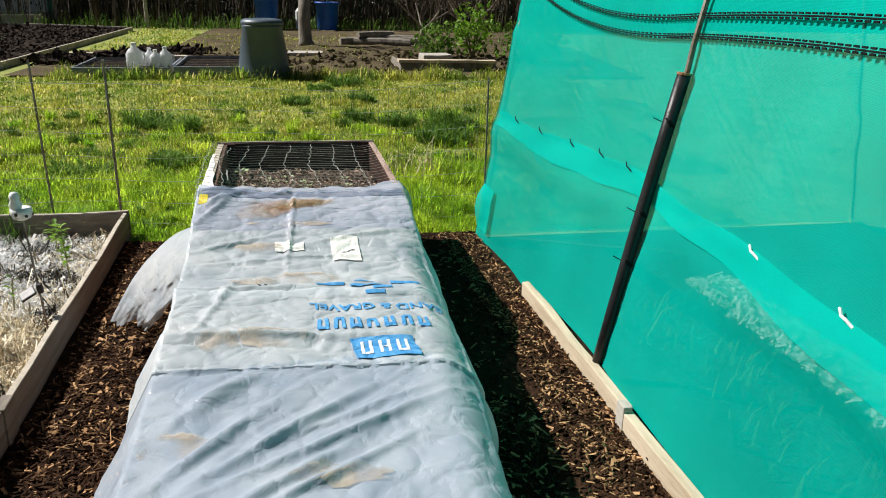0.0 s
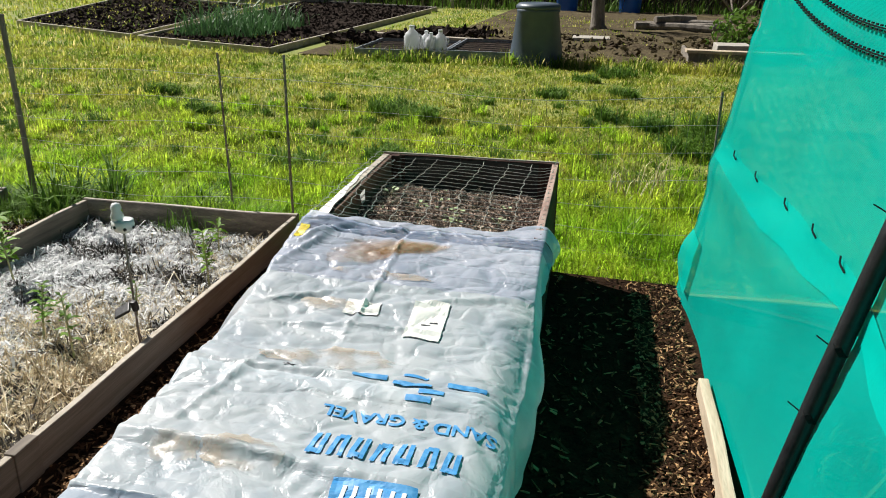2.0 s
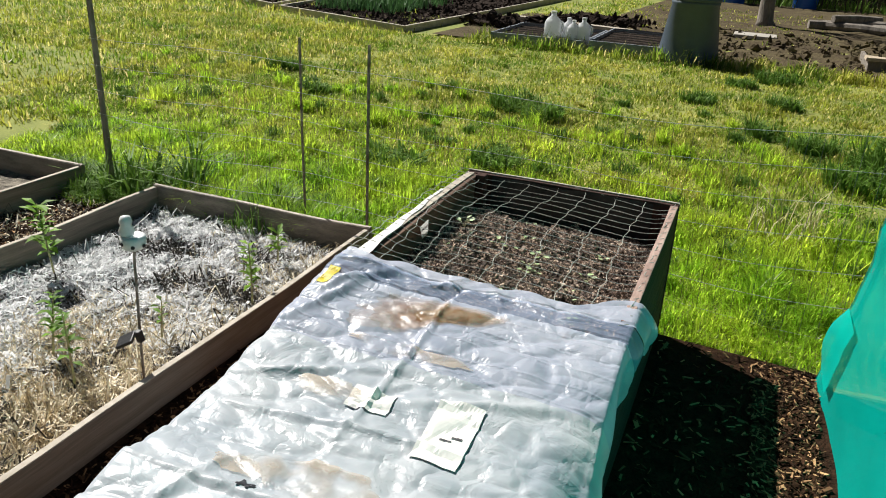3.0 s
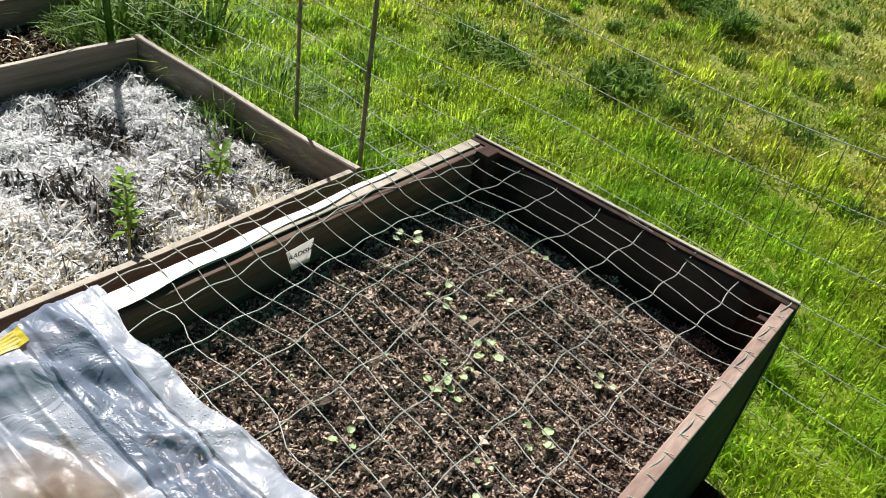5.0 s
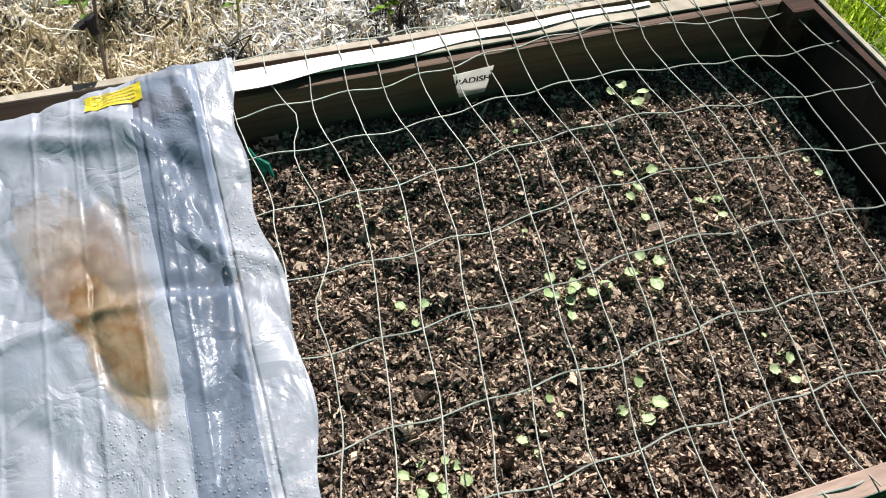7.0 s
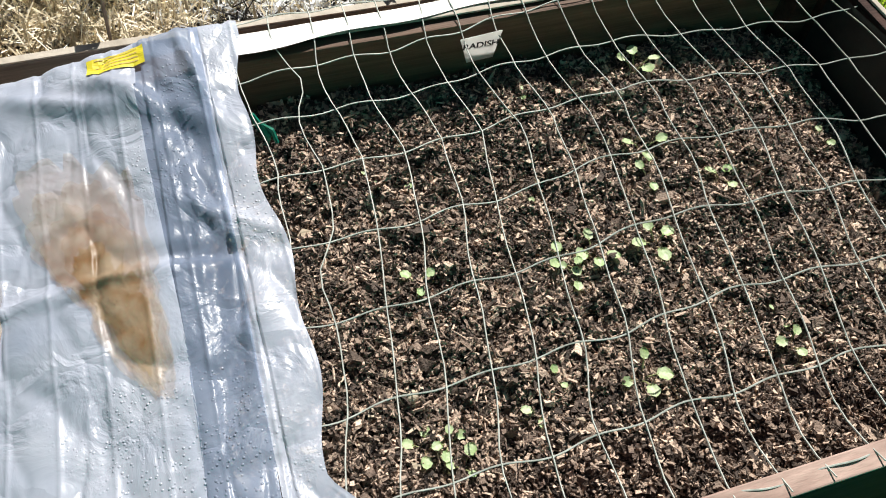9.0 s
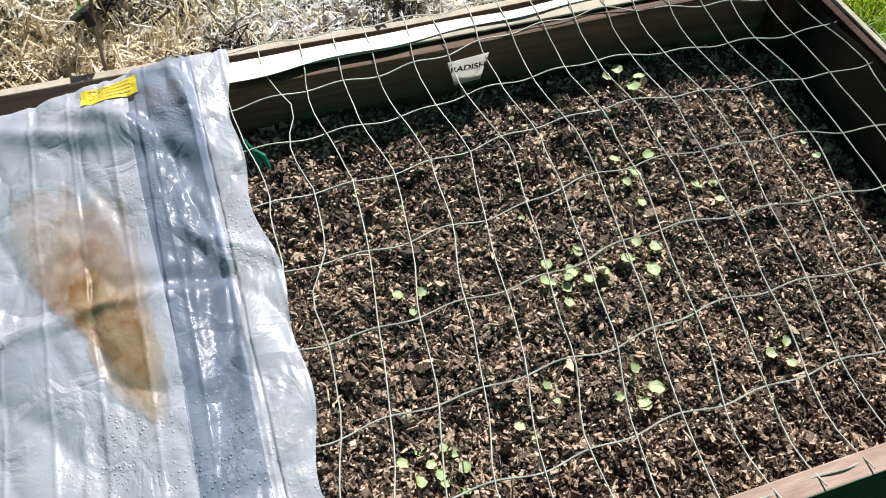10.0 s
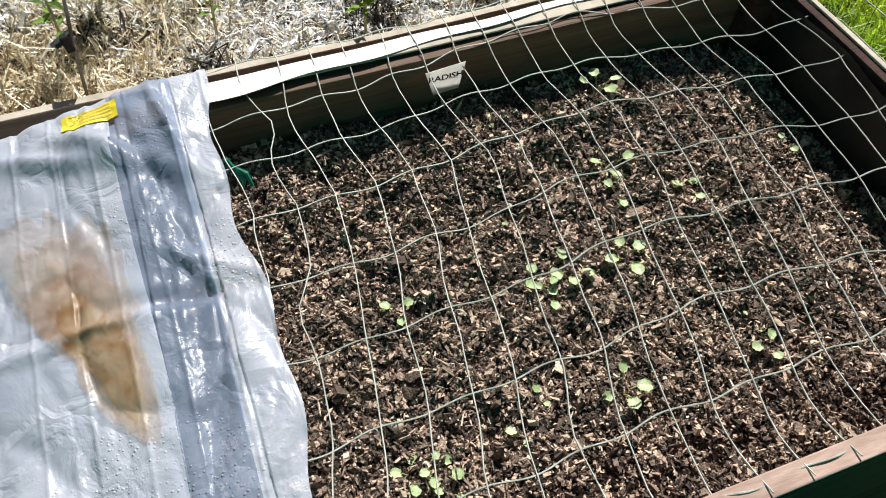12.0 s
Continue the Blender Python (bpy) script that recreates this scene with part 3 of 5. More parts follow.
SEEDS = ((-0.075, 4.31, 0.034, 3), (-0.006, 4.293, 0.028, 2), (-0.232, 4.362, 0.030, 4), (0.114, 4.083, 0.026, 4), (0.118, 4.129, 0.032, 4), (0.139, 4.091, 0.022, 3),
         (0.12, 4.238, 0.03, 4), (0.333, 4.359, 0.026, 3), (0.327, 4.113, 0.030, 4), (0.092, 3.851, 0.022, 3), (0.331, 3.793, 0.022, 4), (0.337, 3.822, 0.02, 4),
         (0.375, 3.832, 0.022, 3), (0.332, 3.955, 0.02, 3), (0.021, 4.417, 0.026, 3), (0.059, 4.45, 0.014, 2), (-0.039, 4.673, 0.022, 2), (-0.12, 3.832, 0.014, 2))
for k, (x, y, s, n) in enumerate(SEEDS):
    seedling(x, y, s * 0.8, k + 3, n, 1.5 if k == 2 else 0.8)
for k, (x, y) in enumerate(((-0.222, 4.134), (-0.114, 3.898), (-0.008, 4.087), (0.289, 4.364), (0.297, 3.996))):
    seedling(x, y, 0.013, k + 50, 2, 0.8)

stick = thing("wood_stick", (-0.06, 3.83, 0.5), "short pale splinter of wood on the soil", "stick")
part("wood", box(-0.004, 0.004, -0.03, 0.03, -0.003, 0.003, 0.0015, None, pose(-0.06, 3.83, soil_z(-0.06, 3.83) + 0.006, 3, 0, -62)), M_PALEW, stick)
peb = thing("pebble", (0.262, 3.792, 0.5), "smooth tan pebble on the soil", "pebble")
part("stone", lathe([(0.002, -0.006), (0.009, -0.004), (0.0115, 0.001), (0.009, 0.006), (0.002, 0.008)], (0.262, 3.792, soil_z(0.262, 3.792) + 0.006), 12), M_PALEW, peb, "", True)

# ---- plant label ----
tag = thing("plant_label", (-0.285, 4.07, 0.57), "white plastic plant label with handwritten black word", "plant label")
bm = bmesh.new()
face = [(-0.283, 4.050, 0.565), (-0.283, 4.098, 0.568), (-0.288, 4.112, 0.619), (-0.288, 4.037, 0.613)]
lo = [bm.verts.new(p) for p in face]
hi = [bm.verts.new((p[0] + 0.002, p[1], p[2])) for p in face]
bm.faces.new(hi)
bm.faces.new(lo[::-1])
for k in range(4):
    bm.faces.new((lo[k], lo[(k + 1) % 4], hi[(k + 1) % 4], hi[k]))
part("plate", bm, M_PAPER, tag)


def lettering(name, words, size, m, mat, parent, drape=None, lift=0.0, bold=0.0, label=""):
    """Flat letters in the built-in font; drape(x, y) lays them on an uneven surface."""
    cu = bpy.data.curves.new(name, 'FONT')
    cu.body, cu.size, cu.align_x, cu.offset = words, size, 'CENTER', bold
    tmp = bpy.data.objects.new("tmp", cu)
    scene.collection.objects.link(tmp)
    me = bpy.data.meshes.new_from_object(tmp.evaluated_get(bpy.context.evaluated_depsgraph_get()))
    bpy.data.objects.remove(tmp)
    me.name = name
    bm = bmesh.new()
    bm.from_mesh(me)
    bpy.data.meshes.remove(me)
    bmesh.ops.transform(bm, matrix=m, verts=bm.verts)
    if drape:
        for _ in range(2):
            bmesh.ops.subdivide_edges(bm, edges=[e for e in bm.edges if e.calc_length() > 0.012], cuts=1)
        bmesh.ops.triangulate(bm, faces=bm.faces)
        for v in bm.verts:
            v.co.z = drape(v.co.x, v.co.y) + lift
    return part(name, bm, mat, parent, label)


lettering("handwriting", "RADISH", 0.019, pose(-0.2838, 4.074, 0.592, 96, 0, 90), M_INK, tag, bold=0.0006)

# ---- wire mesh over the bed ----
mesh_thing = thing("wire_mesh", (0.1, 4.2, TOP), "sagging galvanised wire mesh laid over the raised bed", "wire mesh")


def mesh_z(x, y):
    """Laid on the board tops, a little slack between them."""
    edge = max(0.0, 1 - (x - XL - 0.03) / 0.10, 1 - (XR - 0.01 - x) / 0.10, 1 - (YF - y) / 0.10)
    sag = min(1.0, edge) ** 2
    return 0.603 + 0.024 * sag + 0.006 * noise.noise(Vector((x * 5, y * 5, 2))) * (1 - sag)


ALONG = ((-0.402, 0.01), (-0.288, 0.048), (-0.190, 0.042), (-0.078, 0.044), (0.054, 0.046), (0.177, 0.038), (0.305, 0.024), (0.421, 0.015), (0.536, 0.004))
for k, (x, bow) in enumerate(ALONG):
    pts = []
    for j in range(116):
        y = 3.60 + j * 0.0105
        xx = x - bow * math.exp(-((y - 4.28) / 0.28) ** 2) - 0.3 * bow * max(0, y - 4.4) + 0.0035 * math.sin(y * 50 + k) + 0.008 * noise.noise(Vector((y * 7, k * 3.1, 5)))
        pts.append((xx, y, mesh_z(xx, y) + 0.002 * math.cos(y * 50 + k) - 0.5 * max(0, 3.66 - y)))
    part("wire", tube(pts, 0.0013, 5), M_WIRE, mesh_thing)
for j in range(0, 19):
    pts = []
    for i in range(33):
        x = -0.42 + i * 0.0303
        yy = 3.672 + 0.0626 * j + float(np.interp(x, (-0.42, -0.30, -0.20, -0.09, 0.03, 0.16, 0.29, 0.41, 0.53), (0.0, -0.004, 0.0, 0.020, 0.007, -0.014, -0.034, -0.064, -0.078)))
        yy += 0.010 * noise.noise(Vector((x * 9, j * 1.3, 0))) + 0.020 * max(0.0, j - 13) / 5 * noise.noise(Vector((x * 4, j * 0.7, 8)))
        if j == 1:
            yy += 0.028 * math.exp(-((x + 0.26) / 0.05) ** 2) - 0.02 * math.exp(-((x - 0.10) / 0.05) ** 2)
        if yy < 4.806:
            pts.append((x, yy, mesh_z(x, yy) + 0.002))
    if len(pts) < 3:
        continue
    part("wire", tube(pts, 0.00115, 5), M_WIRE, mesh_thing)
tie = thing("twine_knot", (-0.21, 3.68, 0.56), "short green twine tied to the wire mesh", "twine")
part("strand", tube([(-0.215, 3.672, 0.602), (-0.210, 3.678, 0.585), (-0.20, 3.690, 0.565), (-0.195, 3.686, 0.55)], [0.004, 0.006, 0.007, 0.003], 6), M_GREENTIE, tie)
part("strand", tube([(-0.213, 3.675, 0.59), (-0.203, 3.697, 0.572), (-0.19, 3.702, 0.555)], [0.003, 0.005, 0.003], 6), M_GREENTIE, tie)
strip = thing("plastic_strip", (XL + 0.03, 4.0, TOP), "strip of white polythene stapled along a board top", "plastic strip")
part("strip", grid(6, 70, lambda u, v: (XL - 0.012 + u * (0.062 - 0.046 * v) + 0.0025 * math.sin(v * 21) * (0.5 + u), 3.66 + v * 0.80, TOP + 0.0075 + 0.001 * math.sin(v * 17 + u * 3) - 0.05 * max(0, 0.25 - u))), M_SHEETPAPER, strip, smooth=True)

# ---- polythene over the bed ----
SPLIT = 2.09


def crease(x, y, ax, ay, way, width, depth, length):
    """A straight fold through (ax, ay) at the heading way."""
    c, s = math.cos(way), math.sin(way)
    d, e = (x - ax) * -s + (y - ay) * c, (x - ax) * c + (y - ay) * s
    return depth * math.exp(-(d / width) ** 2) * math.exp(-(e / length) ** 2)


FOLDS = ((0.02, 3.565, -0.05, 0.010, 0.006, 0.14), (-0.03, 3.58, 0.55, 0.006, 0.006, 0.06), (0.02, 3.60, 2.5, 0.006, 0.006, 0.06), (0.26, 3.60, 2.35, 0.004, 0.004, 0.12),
         (-0.28, 3.5, 0.9, 0.018, 0.022, 0.10), (-0.22, 3.56, 0.35, 0.022, -0.014, 0.16), (-0.30, 3.60, 0.2, 0.012, 0.014, 0.10),
         (-0.2, 1.93, 0.85, 0.03, 0.03, 0.12), (0.15, 1.72, 0.55, 0.016, 0.024, 0.35), (-0.05, 1.5, 0.7, 0.02, 0.022, 0.3), (0.08, 3.57, 0.0, 0.030, -0.014, 0.15), (-0.02, 3.6, 0.9, 0.012, 0.008, 0.08), (0.16, 3.6, 2.2, 0.012, 0.008, 0.08),
         (0.0, 1.75, 0.75, 0.018, 0.022, 0.28), (-0.18, 1.72, 0.9, 0.02, 0.02, 0.2), (0.1, 1.55, 0.6, 0.014, 0.016, 0.3), (0.22, 1.85, 0.5, 0.013, 0.013, 0.2),
         (0.02, 3.2, 1.5, 0.008, 0.014, 0.35), (-0.2, 3.1, 0.4, 0.016, 0.014, 0.16), (-0.05, 2.66, 0.05, 0.014, 0.014, 0.3), (-0.1, 2.28, -0.05, 0.016, 0.018, 0.35),
         (0.03, 3.56, 1.35, 0.014, -0.012, 0.10), (0.28, 3.15, 0.35, 0.016, 0.012, 0.2),
         (-0.25, 2.5, 1.3, 0.012, 0.012, 0.2), (0.3, 2.75, -0.1, 0.012, 0.01, 0.2), (-0.3, 3.4, 1.1, 0.014, 0.014, 0.15), (0.0, 2.95, 0.1, 0.01, 0.012, 0.3))


def sheet_z(x, y):
    t = (x - XL) / (XR - XL)
    tt = min(1, max(0, t))
    z = bed_top(y) + interp(y, (2.9, 3.5), (0.036, 0.010)) - 0.012 * math.sin(math.pi * tt) * min(1, max(0, (y - 3.0) / 0.5)) + 0.012 * (1 - 2 * tt)
    z += 0.012 * math.exp(-((y - 2.62) / 0.05) ** 2) - 0.012 * math.exp(-((y - 2.82) / 0.07) ** 2) + 0.01 * math.exp(-((y - 2.3) / 0.06) ** 2)
    z += 0.008 * fbm(x, y, 3.2, 8)
    wx, wy = x + 0.05 * noise.noise(Vector((x * 6, y * 6, 3))), y + 0.05 * noise.noise(Vector((x * 6, y * 6, 9)))
    if y > SPLIT:
        d = noise.voronoi(Vector((wx * 4.5, wy * 9.0, 1.5)))[0]
        e = noise.voronoi(Vector((wx * 9 + wy * 5, wy * 13.0, 7.5)))[0]
        z += 0.009 * (1 - math.exp(-(d[1] - d[0]) * 5)) + 0.004 * (1 - math.exp(-(e[1] - e[0]) * 5))
    else:
        d = noise.voronoi(Vector(((wx + wy * 0.8) * 3.2, (wy - wx * 0.9) * 8.0, 1.5)))[0]
        z += 0.007 * (1 - math.exp(-(d[1] - d[0]) * 4))
    for f in FOLDS:
        z += crease(x, y, *f)
    if y > 3.0:
        # the wires of the mesh press up through the film
        j = (y - 0.004 * math.sin(x * 7) - 3.672) / 0.0626
        d = (j - round(j)) * 0.0626
        z += 0.0016 * math.exp(-(d / 0.003) ** 2) * min(1.0, (y - 3.0) / 0.3)
    if y < SPLIT:
        z -= 0.006
    z -= 0.05 * max(0.0, (t - 0.88) / 0.12) ** 2 * interp(y, (3.0, 3.4), (1.0, 0.0))
    return z


def sheet_edge(x):
    return 3.67 + 0.11 * min(1, max(0, (x - 0.38) / 0.17)) + 0.008 * math.sin(x * 11) + 0.006 * math.sin(x * 31)


def cover(y0, y1_of, ny, right_drop, name):
    """A cross-section from the hem on one flank, over the bed, to the hem on the other."""
    def where(u, v):
        if u < 0.06:
            s = 1 - u / 0.06
            y = y0 + v * (y1_of(XL) - y0)
            flare = interp(y, (1.2, 2.2, 2.7), (0.13, 0.09, 0.012))
            return (XL - 0.012 - flare * s + 0.01 * math.sin(y * 13) * s, y, sheet_z(XL, y) - interp(y, (1.2, 2.2, 2.7), (0.20, 0.16, 0.13)) * s)
        if u > 0.84:
            s = (u - 0.84) / 0.16
            y = y0 + v * (y1_of(XR) - y0)
            drop = right_drop(y)
            puff = 0.035 * math.sin(min(1, s * 1.1) * 2.6) * (1 + 0.6 * math.sin(y * 7.0)) + 0.012 * math.sin(y * 23 + s * 3) * s
            xe = XR + 0.008 - 0.07 * max(0, 2.4 - y)
            return (xe + puff, y, sheet_z(XR, y) - drop * s)
        s = (u - 0.06) / 0.78
        x = XL - 0.01 + s * (XR - XL + 0.018)
        y = y0 + v * (y1_of(x) - y0)
        xx = x - 0.07 * max(0, 2.4 - y) * s
        return (xx, y, sheet_z(x, y) - (0.004 if (y0 > 2.5 and y < 2.64) or (3.4 < y0 < 3.6 and y < 3.525) or (y0 > 3.6 and y < 3.62) else 0))
    return grid(118, ny, where)


bag = thing("polythene_bag", (0.1, 2.8, TOP), "creased white printed polythene bag spread over the raised bed", "plastic sheet")
part("sheet", cover(SPLIT, lambda x: 2.63, 130, lambda y: 0.20 + 0.03 * math.sin(y * 5.1 + 1), "sheet"), M_BAG, bag, smooth=True)
part("sheet", cover(2.58, lambda x: 3.22, 100, lambda y: interp(y, (2.6, 3.22), (0.20, 0.14)) + 0.03 * math.sin(y * 5.1 + 1), "sheet"), M_BAG, bag, "unprinted middle of the bag", True)
part("sheet", cover(3.22, lambda x: 3.52 + 0.008 * math.sin(x * 7), 130, lambda y: 0.14 + 0.03 * math.sin(y * 5.1 + 1), "sheet"), M_CLEAR, bag, "clear unprinted end of the bag", True)
part("sheet", cover(3.51, lambda x: 3.612 - 0.02 * x, 50, lambda y: 0.12 + 0.03 * math.sin(y * 5.1 + 1), "sheet"), M_THIN, bag, "single clear layer near the hem", True)
part("sheet", cover(3.605, sheet_edge, 40, lambda y: 0.12 + 0.03 * math.sin(y * 5.1 + 1), "sheet"), M_CLEAR, bag, "doubled hem of the bag", True)
poly = thing("polythene_sheet", (0.1, 1.4, TOP), "greyish clear polythene sheet with water beads over the bed", "plastic sheet")
part("sheet", cover(0.78, lambda x: SPLIT + 0.03 + 0.03 * math.sin(x * 6), 160, lambda y: 0.24 + 0.03 * math.sin(y * 6), "sheet"), M_POLY, poly, smooth=True)


def on_sheet(name, x0, x1, y0, y1, mat, parent, lift=0.004, n=10, label="", skew=0.0):
    return part(name, grid(n, n, lambda u, v: (lambda x, y: (x, y, sheet_z(x, y) + lift))(x0 + u * (x1 - x0) + skew * v, y0 + v * (y1 - y0))), mat, parent, label)


lettering("print", "SAND & GRAVEL", 0.062, pose(0.30, 2.515, 0, 0, 0, 180), M_BLUEINK, bag, sheet_z, 0.0035, 0.0015, "blue printed words")
lettering("print", "M", 0.045, pose(-0.09, 2.66, 0, 0, 0, 0), M_INK, bag, sheet_z, 0.0035, 0.0012, "small dark printed letter")
# firm's mark: a solid block with pale strokes
on_sheet("print", 0.195, 0.395, 2.125, 2.243, M_BLUEINK, bag, 0.004, 16, "solid blue printed block", -0.012)
for k, x0 in enumerate((0.205, 0.262, 0.318)):
    for dx in (0.008, 0.034):
        on_sheet("stroke", x0 + dx, x0 + dx + 0.010, 2.150, 2.222, M_WHITE, bag, 0.0055, 6, "pale stroke in the printed mark")
    on_sheet("stroke", x0 + 0.018, x0 + 0.034, 2.150 + 0.03 * (k % 2), 2.160 + 0.03 * (k % 2), M_WHITE, bag, 0.0055, 5, "pale stroke in the printed mark")
# the firm's line, as plain strokes
for k, x0 in enumerate((0.085, 0.138, 0.191, 0.246, 0.303, 0.362, 0.418)):
    on_sheet("print", x0, x0 + 0.013, 2.312, 2.40 - 0.012 * (k % 2), M_BLUEINK, bag, 0.004, 6, "", 0.006)
    on_sheet("print", x0 + 0.028, x0 + 0.040, 2.312, 2.40, M_BLUEINK, bag, 0.004, 6)
    on_sheet("print", x0 + 0.013, x0 + 0.028, 2.315 + 0.065 * (k % 2), 2.332 + 0.065 * (k % 2), M_BLUEINK, bag, 0.0045, 5)
for x0, x1, y0 in ((0.27, 0.34, 2.575), (0.30, 0.37, 2.605), (0.22, 0.33, 2.64), (0.37, 0.48, 2.665), (0.10, 0.20, 2.655), (0.24, 0.31, 2.69)):
    on_sheet("print", x0, x1, y0, y0 + 0.020, M_BLUEINK, bag, 0.003, 14)
paper = thing("paper_square", (0.23, 3.02, 0.55), "small square of white paper lying under the polythene bag", "paper")
on_sheet("sheet", 0.178, 0.293, 2.92, 3.13, M_SHEETPAPER, paper, 0.005, 12)
on_sheet("mark", 0.220, 0.250, 3.003, 3.009, M_INK, paper, 0.0065, 5, "dark pen mark")
on_sheet("mark", 0.246, 0.272, 3.016, 3.023, M_INK, paper, 0.0065, 5, "dark pen mark")
paper2 = thing("paper_strip", (0.0, 2.99, 0.55), "narrow strip of white paper on the polythene bag", "paper")
on_sheet("sheet", -0.045, 0.070, 3.02, 3.095, M_SHEETPAPER, paper2, 0.004, 10)
sticker = thing("yellow_sticker", (-0.36, 3.45, 0.62), "yellow printed sticker on the edge of the polythene", "sticker")
on_sheet("plate", -0.372, -0.335, 3.442, 3.532, M_YELLOW, sticker, 0.002, 10)
for k in range(4):
    on_sheet("print", -0.368 + 0.008 * k, -0.3665 + 0.008 * k, 3.455 + 0.01 * (k % 2), 3.522, M_CARD, sticker, 0.003, 6)
# wet cardboard and rust showing through the film
def stain(cx, cy, rx, ry, mat, label, seed, turn=0.0, taper=0.0, lift=0.004):
    def where(u, v):
        a = 6.2832 * u
        r = v * (1 + 0.28 * fbm(math.cos(a), math.sin(a), 1.3, seed) + 0.2 * fbm(math.cos(a), math.sin(a), 5, seed))
        x, y = rx * r * math.cos(a), ry * r * math.sin(a) * (1 - taper * math.cos(a) * v)
        x, y = cx + x * math.cos(turn) - y * math.sin(turn), cy + x * math.sin(turn) + y * math.cos(turn)
        return (x, y, sheet_z(x, y) + lift)
    bm = grid(64, 24, where)
    bmesh.ops.remove_doubles(bm, verts=bm.verts, dist=0.0002)
    part("stain", bm, mat, bag, label, True)


# the rust has soaked in thin layers, weaker towards the rim
for k, f in enumerate((1.15, 0.95, 0.76, 0.56, 0.36)):
    stain(-0.02 + 0.01 * k, 3.43, 0.165 * f, 0.062 * f, M_STAIN, "rusty brown stain", 1.0 + 2.7 * k, 0.30, 0.45, 0.003 + 0.0012 * k)
    stain(0.12 + 0.008 * k, 3.47, 0.10 * f, 0.036 * f, M_STAIN, "rusty brown stain", 3.0 + 3.1 * k, 0.25, 0.5, 0.0036 + 0.0012 * k)
for k, (cx, cy, rx, ry) in enumerate(((-0.12, 3.06, 0.10, 0.035), (0.03, 2.76, 0.17, 0.06), (0.02, 3.27, 0.18, 0.03), (-0.15, 2.73, 0.06, 0.03), (-0.06, 2.27, 0.10, 0.06), (-0.22, 2.25, 0.07, 0.04), (-0.3, 1.72, 0.09, 0.06), (0.1, 1.55, 0.12, 0.04))):
    stain(cx, cy, rx, ry, M_CARDWET, "patch of wet brown cardboard", 5.0 + k)
part("fill", grid(20, 60, lambda u, v: (XL + 0.065 + u * 0.70, YN + 0.02 + v * 2.75, sheet_z(XL + 0.065 + u * 0.70, YN + 0.02 + v * 2.75) - 0.05)), M_SOIL, bed, "soil under the polythene")

# white flap beside the bed
flap = thing("plastic_flap", (-0.6, 3.5, 0), "crumpled white polythene hanging from the bed to the path", "plastic sheet")


def flap_at(u, v):
    """From the bed's edge the loose end bellies out and falls to the path."""
    a, b, c = Vector((XL - 0.015, 3.0 + 0.52 * u, 0.50)), Vector((-0.42 - 0.20 * u, 3.12 + 0.52 * u, 0.34 + 0.08 * u)), Vector((-0.62 - 0.19 * u, 3.42 + 0.10 * u, 0.05))
    p = a * (1 - v) ** 2 + b * 2 * v * (1 - v) + c * v * v
    w = 0.02 * math.sin(u * 11 + v * 3) * v + 0.045 * fbm(u * 2, v * 2, 2.2, 3) * v + 0.02 * fbm(u, v, 9, 1) * v
    return (p.x + w * 0.6, p.y, max(0.035, p.z + w))


part("sheet", grid(44, 34, flap_at), M_BAG, flap, smooth=True)

# ---- low beds with mulch ----
def low_bed(name, x0, x1, y0, y1, top, label, joints=()):
    ob = thing(name, ((x0 + x1) / 2, (y0 + y1) / 2, 0), label, "raised bed")
    cuts = [y0, *joints, y1 - 0.03]
    for a, b in zip(cuts, cuts[1:]):
        for xa in (x1 - 0.03, x0):
            part("board", box(xa, xa + 0.03, a + 0.003, b - 0.003, -0.02, top, 0.004, None, None, 0.01, 8), M_BOARD, ob)
            part("pale_edge", box(xa + 0.003, xa + 0.027, a + 0.006, b - 0.006, top - 0.004, top + 0.004, 0.002, None, None, 0.01, 8), M_WHITEW, ob, "bleached top edge")
    part("board", box(x0 - 0.004, x1 + 0.004, y1 - 0.03, y1, -0.02, top + 0.01, 0.004, None, None, 0.01, 8), M_BOARD, ob)
    part("pale_edge", box(x0, x1, y1 - 0.026, y1 - 0.004, top + 0.006, top + 0.014, 0.002, None, None, 0.01, 8), M_WHITEW, ob, "bleached top edge")
    part("board", box(x0 - 0.004, x1 + 0.004, y0 - 0.03, y0, -0.02, top, 0.004, None, None, 0.01, 8), M_BOARD, ob)
    return ob


BX0, BX1, BY1 = -2.36, -0.958, 4.985
lb = low_bed("mulched_bed", BX0, BX1, 1.0, BY1, 0.155, "low grey board bed mulched with straw and white shreds", (2.62,))
part("board", box(BX1 - 0.036, BX1 + 0.004, 2.55, 2.66, 0.02, 0.166, 0.004), M_BOARD, lb, "short joining block")


def mulch_z(x, y):
    return 0.004 + 0.8 * max(0.0, 0.012 + 0.026 * fbm(x, y, 2.2, 6) + 0.034 * fbm(x, y, 8.0, 3) + 0.022 * fbm(x, y, 20.0, 3))


part("mulch", grid(110, 170, lambda u, v: (lambda x, y: (x, y, mulch_z(x, y)))(BX0 + 0.03 + u * (BX1 - BX0 - 0.06), 1.02 + v * (BY1 - 1.08))), M_MULCHBASE, lb, "uneven straw mulch")
P = spots(80000, BX0 + 0.06, BX1 - 0.06, 1.9, BY1 - 0.06, 0, 41)
P[:, 2] = [mulch_z(x, y) + 0.006 for x, y in P[:, :2]]
white = np.array([(0.55 * fbm(x, y, 1.3, 20) + (-1.25 - x) * 1.3 + 0.35 * math.sin(y * 1.7)) for x, y in P[:, :2]]) + rng.normal(0, 0.35, len(P))
dark = np.array([fbm(x, y, 3.2, 33) for x, y in P[:, :2]]) + rng.normal(0, 0.25, len(P)) > 0.46
w = (white > 0.25) & ~dark
